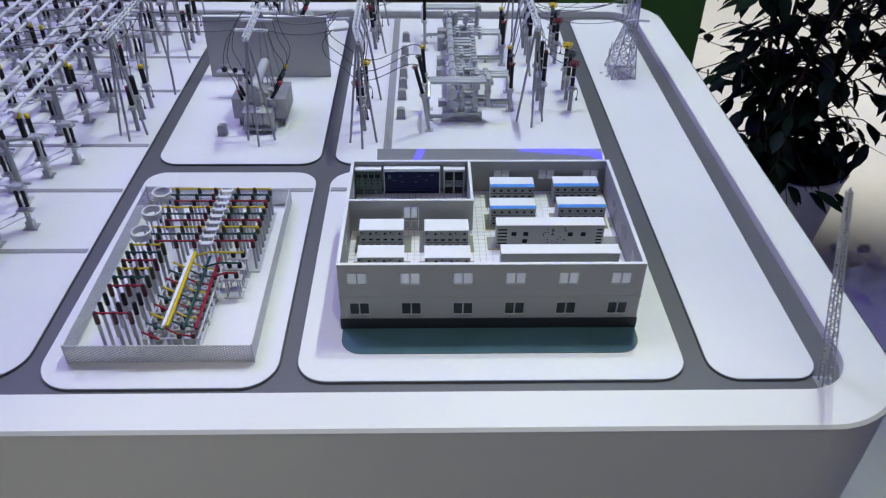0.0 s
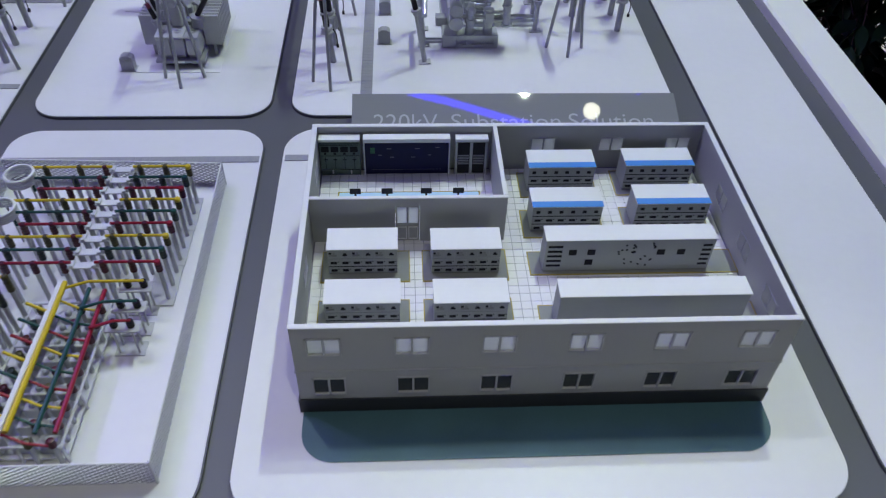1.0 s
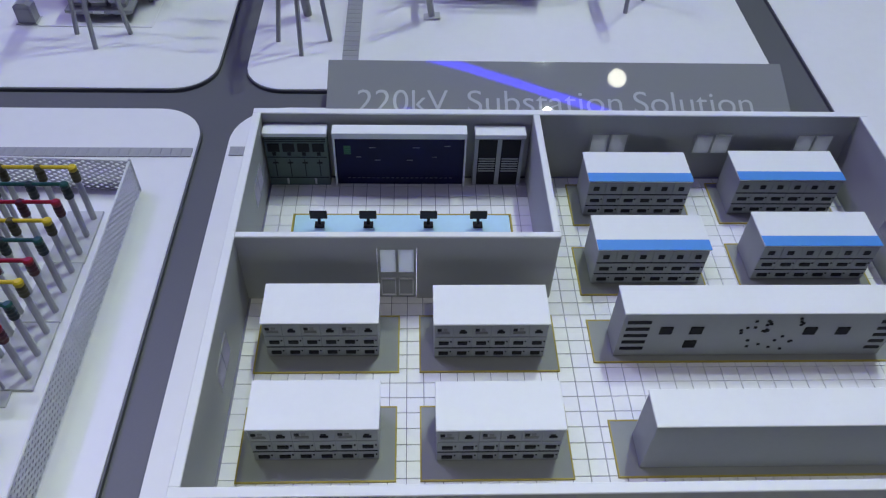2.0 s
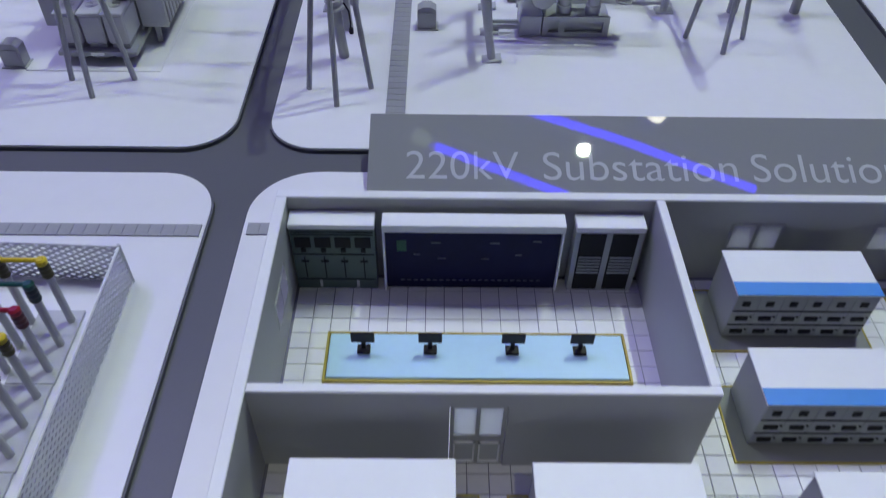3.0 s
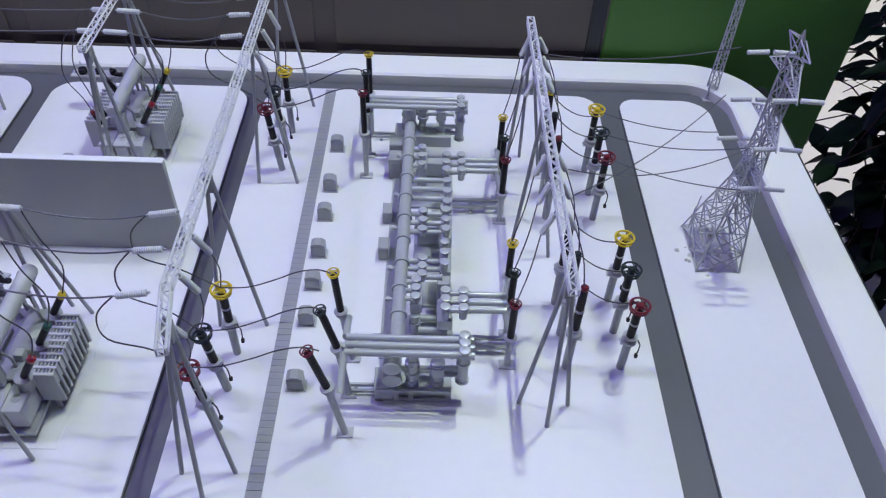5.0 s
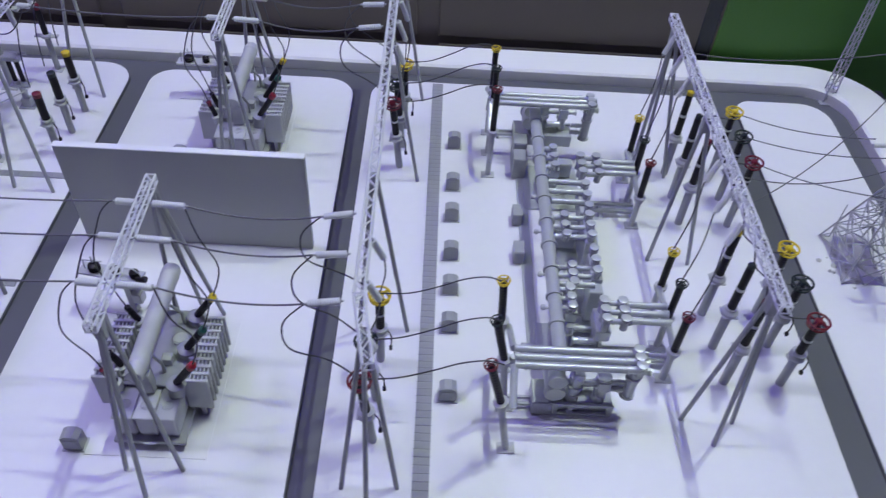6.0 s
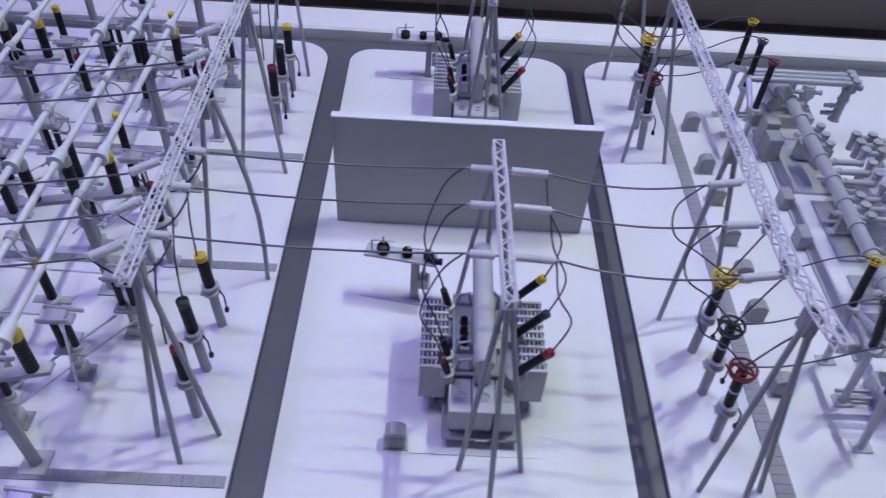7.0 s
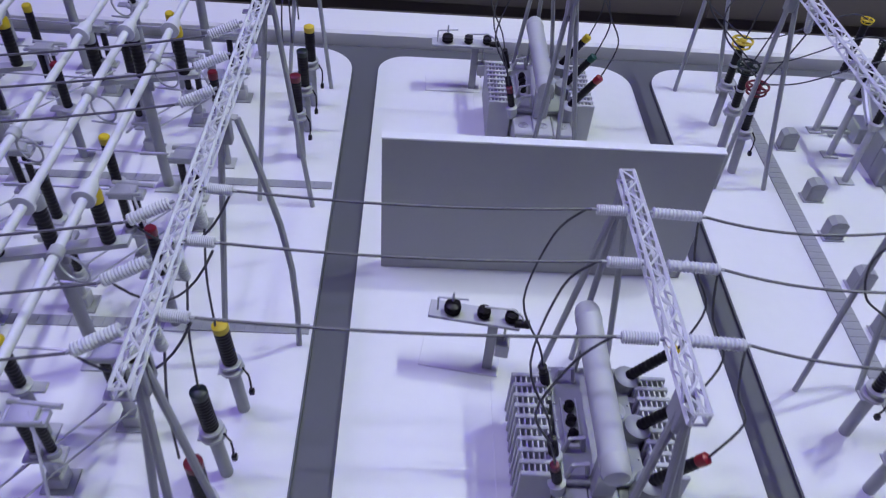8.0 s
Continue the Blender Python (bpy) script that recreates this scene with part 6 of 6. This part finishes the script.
def bar(points, material, label, r=0.0022):
    points = [Vector((*lie(p[0], p[1]), p[2])) for p in points]
    p0 = points[0]
    return solid("colour_bar", Form().tube([p - p0 for p in points], r, 8), material, label, "busbar", "coloured busbars", at=p0)


COLN = {"red paint": "red", "yellow paint": "yellow", "dark green paint": "dark green"}
TRI = (YELLOW, DGREEN, RED)
# nine long bars of the rear half
for g in range(3):
    for k in range(3):
        m = TRI[k]
        y = 0.425 - (g * 3 + k) * 0.0275
        h = 0.080
        label = f"straight {COLN[m.name]} painted busbar across the yard"
        x0 = -0.475 + k * 0.022
        bar(([(x0, y, h - 0.026)] if k else []) + [(x0, y, h), (-0.333, y, h)], m, label)
        bar([(-0.300, y, h), (-0.214, y, h)], m, label)
        for x in (-0.438 + k * 0.006, -0.385, -0.345, -0.290, -0.250, -0.214):
            put_post(x, y, h - 0.002, m if x != -0.345 else RED, x == -0.214)
        sw = thing("isolator", -0.338, y, 0.0018, "pale horizontal isolator between two dark insulators", "isolator", "isolators")
        part("bar_body", Form().box(0, -0.0062, h - 0.0095, 0.042, 0.0062, h - 0.0070, 0.0006).box(0.003, -0.0060, h - 0.0070, 0.009, 0.0060, h - 0.0030, 0.0008).box(0.033, -0.0060, h - 0.0070, 0.039, 0.0060, h - 0.0030, 0.0008), LATT, sw)
        part("leg", Form().tube([(0.006, 0, 0), (0.006, 0, h - 0.010)], 0.003, 8), PALE, sw)
        part("leg", Form().tube([(0.036, 0, 0), (0.036, 0, h - 0.010)], 0.003, 8), PALE, sw)
    pl = solid("floor_plate", Form().box(-0.030, -0.072, 0, 0.010, 0.006, 0.003, 0.0006), PALE, "pale base plate under a row of posts", "plate", "floor plates", at=(*lie(-0.216, 0.431 - g * 0.0825), 0.0018))
    coil = thing("reactor_coil", -0.468, 0.400 - g * 0.0825, 0.0018, "white ring-shaped reactor coil on short legs", "reactor", "reactor coils")
    cf = Form()
    for r0, r1 in ((0.0225, 0.0190),):
        o = [(math.cos(a) * r0, math.sin(a) * r0) for a in (2 * math.pi * i / 32 for i in range(32))]
        i_ = [(math.cos(a) * r1, math.sin(a) * r1) for a in (2 * math.pi * i / 32 for i in range(32))]
        for q in range(4):
            cf.band(o, i_, 0.070 + q * 0.0036, 0.0729 + q * 0.0036)
    part("winding", cf, WHITE, coil, "white cylindrical winding")
    part("core_cap", Form().torus((0, 0, 0.085), (0, 0, 1), 0.0207, 0.0024, 28, 6), WHITE, coil)
    for a in range(4):
        part("leg", Form().tube([(math.cos(a * 1.571) * 0.018, math.sin(a * 1.571) * 0.018, 0), (math.cos(a * 1.571) * 0.018, math.sin(a * 1.571) * 0.018, 0.071)], 0.0022, 6), PALE, coil)
# nine short bars on the west side of the front half
for i in range(9):
    m = TRI[i % 3]
    y = 0.146 - i * 0.0282
    h = 0.112
    if i not in (6, 7):
        bar([(-0.458, y, h), (-0.388, y, h)], m, f"short {COLN[m.name]} painted busbar on dark posts")
    for x in (-0.456, -0.421, -0.390):
        put_post(x, y, h - 0.002, m if i not in (6, 7) else INSU)
    bar([(-0.372, y - 0.012, 0.074), (-0.338, y - 0.022, 0.064)], m, f"bent {COLN[m.name]} painted connecting bar")
# long bars along the middle
bar([(-0.336, 0.178, 0.068), (-0.332, -0.066, 0.066)], YELLOW, "long thick yellow painted busbar along the yard", 0.0036)
solid("bar_cover", Form().box(-0.0075, 0, 0, -0.0010, 0.232, 0.004, 0.001), WHITE, "white strip beside the long yellow bar", "cover", at=(*lie(-0.336, -0.066), 0.064))
bar([(-0.305, 0.175, 0.058), (-0.303, -0.062, 0.056)], DGREEN, "long dark green painted busbar along the yard", 0.0030)
bar([(-0.283, 0.172, 0.058), (-0.279, -0.062, 0.056)], RED, "long red painted busbar along the yard", 0.0030)
for k, (y0, m) in enumerate(((0.185, YELLOW), (0.146, DGREEN), (0.110, RED))):
    x0 = (-0.336, -0.305, -0.283)[k]
    bar([(x0, y0 - 0.012, 0.062), (x0 + 0.03, y0 - 0.004, 0.066), (-0.232, y0, 0.062)], m, f"{COLN[m.name]} painted branch bar to a bench")
    bench = thing("insulator_bench", -0.245, y0, 0.0018, "pale bench with two dark insulators on slim legs", "bench", "insulator benches")
    part("bench_top", Form().box(-0.022, -0.010, 0.046, 0.022, 0.010, 0.049, 0.0006), PALE, bench)
    for sx in (-0.018, 0.018):
        for sy in (-0.007, 0.007):
            part("leg", Form().tube([(sx * 0.7, sy, 0), (sx * 0.7, sy, 0.046)], 0.0016, 6), PALE, bench)
        part("insulator", Form().lathe(sheds(0.049, 0.060, 0.0052, 3), (sx * 0.6, 0, 0), seg=10), INSU, bench)
    part("foot_plate", Form().box(-0.020, -0.012, 0, 0.020, 0.012, 0.002), PALE, bench)
for i in range(9):
    m = TRI[i % 3]
    y = 0.150 - i * 0.027
    bar([(-0.338, y, 0.062), (-0.312, y - 0.007, 0.052), (-0.285, y - 0.009, 0.048)], m, f"bent {COLN[m.name]} painted cross bar", 0.0018)
    for x, mm in ((-0.366, m), (-0.312, TRI[(i + 1) % 3]), (-0.284, RED)):
        put_post(x, y - 0.004, 0.050, mm)
rack = thing("capacitor_rack", -0.385, -0.068, 0.0018, "pale steel rack with capacitor blocks under the coloured bars", "rack")
part("frame", Form().tube([(0, 0, 0.034), (0.106, 0, 0.034)], 0.002, 6).tube([(0, 0.225, 0.034), (0.106, 0.225, 0.034)], 0.002, 6).tube([(0, 0, 0.034), (0, 0.225, 0.034)], 0.002, 6).tube([(0.106, 0, 0.034), (0.106, 0.225, 0.034)], 0.002, 6)
     .tube([(0, 0.075, 0.034), (0.106, 0.075, 0.034)], 0.002, 6).tube([(0, 0.15, 0.034), (0.106, 0.15, 0.034)], 0.002, 6).box(0.0, 0.0, 0.006, 0.106, 0.225, 0.009), LATT, rack)
for x in (0.0, 0.053, 0.106):
    for y in (0.0, 0.075, 0.15, 0.225):
        part("leg", Form().tube([(x, y, 0), (x, y, 0.034)], 0.0022, 6), LATT, rack)
for i in range(9):
    for k in range(3):
        y = 0.006 + i * 0.0245
        c = part("capacitor", Form().box(0.008 + k * 0.033, y, 0.009, 0.030 + k * 0.033, y + 0.014, 0.028, 0.001), PALE, rack)
        part("terminal", Form().lathe([(0.004, 0.028), (0.0045, 0.030), (0.004, 0.034), (0.002, 0.036)], (0.019 + k * 0.033, y + 0.007, 0), seg=8), GLINE, c)


# ---- plant beside the table ----
pot = thing("flower_pot", 0, 0, 0, "tall white tapered plant pot on the hall floor", "pot")
pot.matrix_basis = place(2.04, 2.17, FLOOR)
part("shell", Form().lathe([(0.001, 0.0), (0.175, 0.0), (0.186, 0.01), (0.240, 0.48), (0.250, 0.505), (0.246, 0.512), (0.228, 0.505), (0.222, 0.465), (0.001, 0.46)], seg=40), POT, pot)
part("soil", Form().lathe([(0.001, 0.45), (0.221, 0.45), (0.220, 0.468), (0.001, 0.476)], seg=24), SOIL, pot)
plant = thing("potted_tree", 0, 0, 0, "potted ficus tree with drooping dark green leaves", "plant")
plant.matrix_basis = place(1.97, 2.25, FLOOR + 0.47)
random.seed(5)
tips = []
for i in range(5):
    a = i * 1.3 + 0.4
    pts = [Vector((-0.05 + 0.05 * math.cos(a), 0.05 * math.sin(a), 0))]
    lean = Vector((math.cos(a) * 0.30 + 0.10, math.sin(a) * 0.22, 1.0))
    for k in range(7):
        pts.append(pts[-1] + (lean + Vector((random.uniform(-0.12, 0.12), random.uniform(-0.12, 0.12), 0))).normalized() * 0.17)
    stem = part("stem", Form().tube(pts, 0.016, 8, 0.006), BARK, plant, "slim brown stem")
    tw_ = Form()
    for k in range(1, 8):
        for j in range(6):
            b = random.uniform(0, 6.28)
            s = random.uniform(0.20, 0.62) * (1.0 - 0.05 * k)
            d = Vector((math.cos(b), math.sin(b), random.uniform(-0.35, 0.45)))
            p = pts[k]
            br = [p, p + d * s * 0.5 + Vector((0, 0, 0.03)), p + d * s + Vector((0, 0, -0.06))]
            tw_.tube(br, 0.0040, 5, 0.0016)
            tips += [(br[1].lerp(br[2], q), d) for q in (0.1, 0.55, 1.0)] + [(br[0].lerp(br[1], 0.6), d)]
    tagged(part("twig_growth", tw_, BARK, stem), kind="stuff")
lf = Form()
for c, d in tips:
    for j in range(2):
        if c.z < -0.12 or random.random() < 0.56:
            continue
        L, w = random.uniform(0.075, 0.160), random.uniform(0.022, 0.042)
        b = random.uniform(0, 6.28)
        ax = (Vector((math.cos(b), math.sin(b), random.uniform(-1.2, 0.1))) + d * 0.6).normalized()
        sd = ax.cross(Vector((random.uniform(-0.4, 0.4), random.uniform(-0.4, 0.4), 1))).normalized()
        nn = sd.cross(ax)
        o = c + ax * 0.012
        vs = []
        for q, ww in ((0.0, 0.06), (0.2, 0.70), (0.45, 1.0), (0.7, 0.74), (0.9, 0.25), (1.0, 0.02)):
            for e in (-1, 0, 1):
                vs.append(o + ax * L * q + sd * e * w * ww + nn * (0.16 * w * abs(e)) - nn * (0.25 * L * q * q))
        lf.add(vs, [(r * 3 + e, r * 3 + e + 1, r * 3 + e + 4, r * 3 + e + 3) for r in range(5) for e in (0, 1)])
tagged(part("foliage", lf, LEAF, plant, "drooping dark green leaves"), kind="stuff")


# ---- floor tiles of the upper storey ----
TP = 0.0139
tile_me = mesh_of("tile", Form().box(0.0003, 0.0003, -0.0012, TP - 0.0003, TP - 0.0003, 0.0, 0.0002), TILE)
rest = Form()
count = 0
nx, ny = int((BX - 2 * WT) / TP), int((BY - 2 * WT) / TP)
for i in range(nx):
    for j in range(ny):
        x, y = WT + 0.002 + i * TP, WT + 0.002 + j * TP
        near = (0.126 < x < 0.172 and y < 0.232) or (x < 0.03 and 0.1 < y < 0.232) or (0.262 < x < 0.306) or (y > 0.338 and x < 0.262)
        if near and count < 300:
            ob = new("tile", tile_me)
            ob.parent = lower
            ob.location = Vector((x, y, F2)) * S
            count += 1
        else:
            rest.box(x + 0.0003, y + 0.0003, F2 - 0.0012, x + TP - 0.0003, y + TP - 0.0003, F2)
tagged(part("tiles", rest, TILE, lower), kind="stuff")
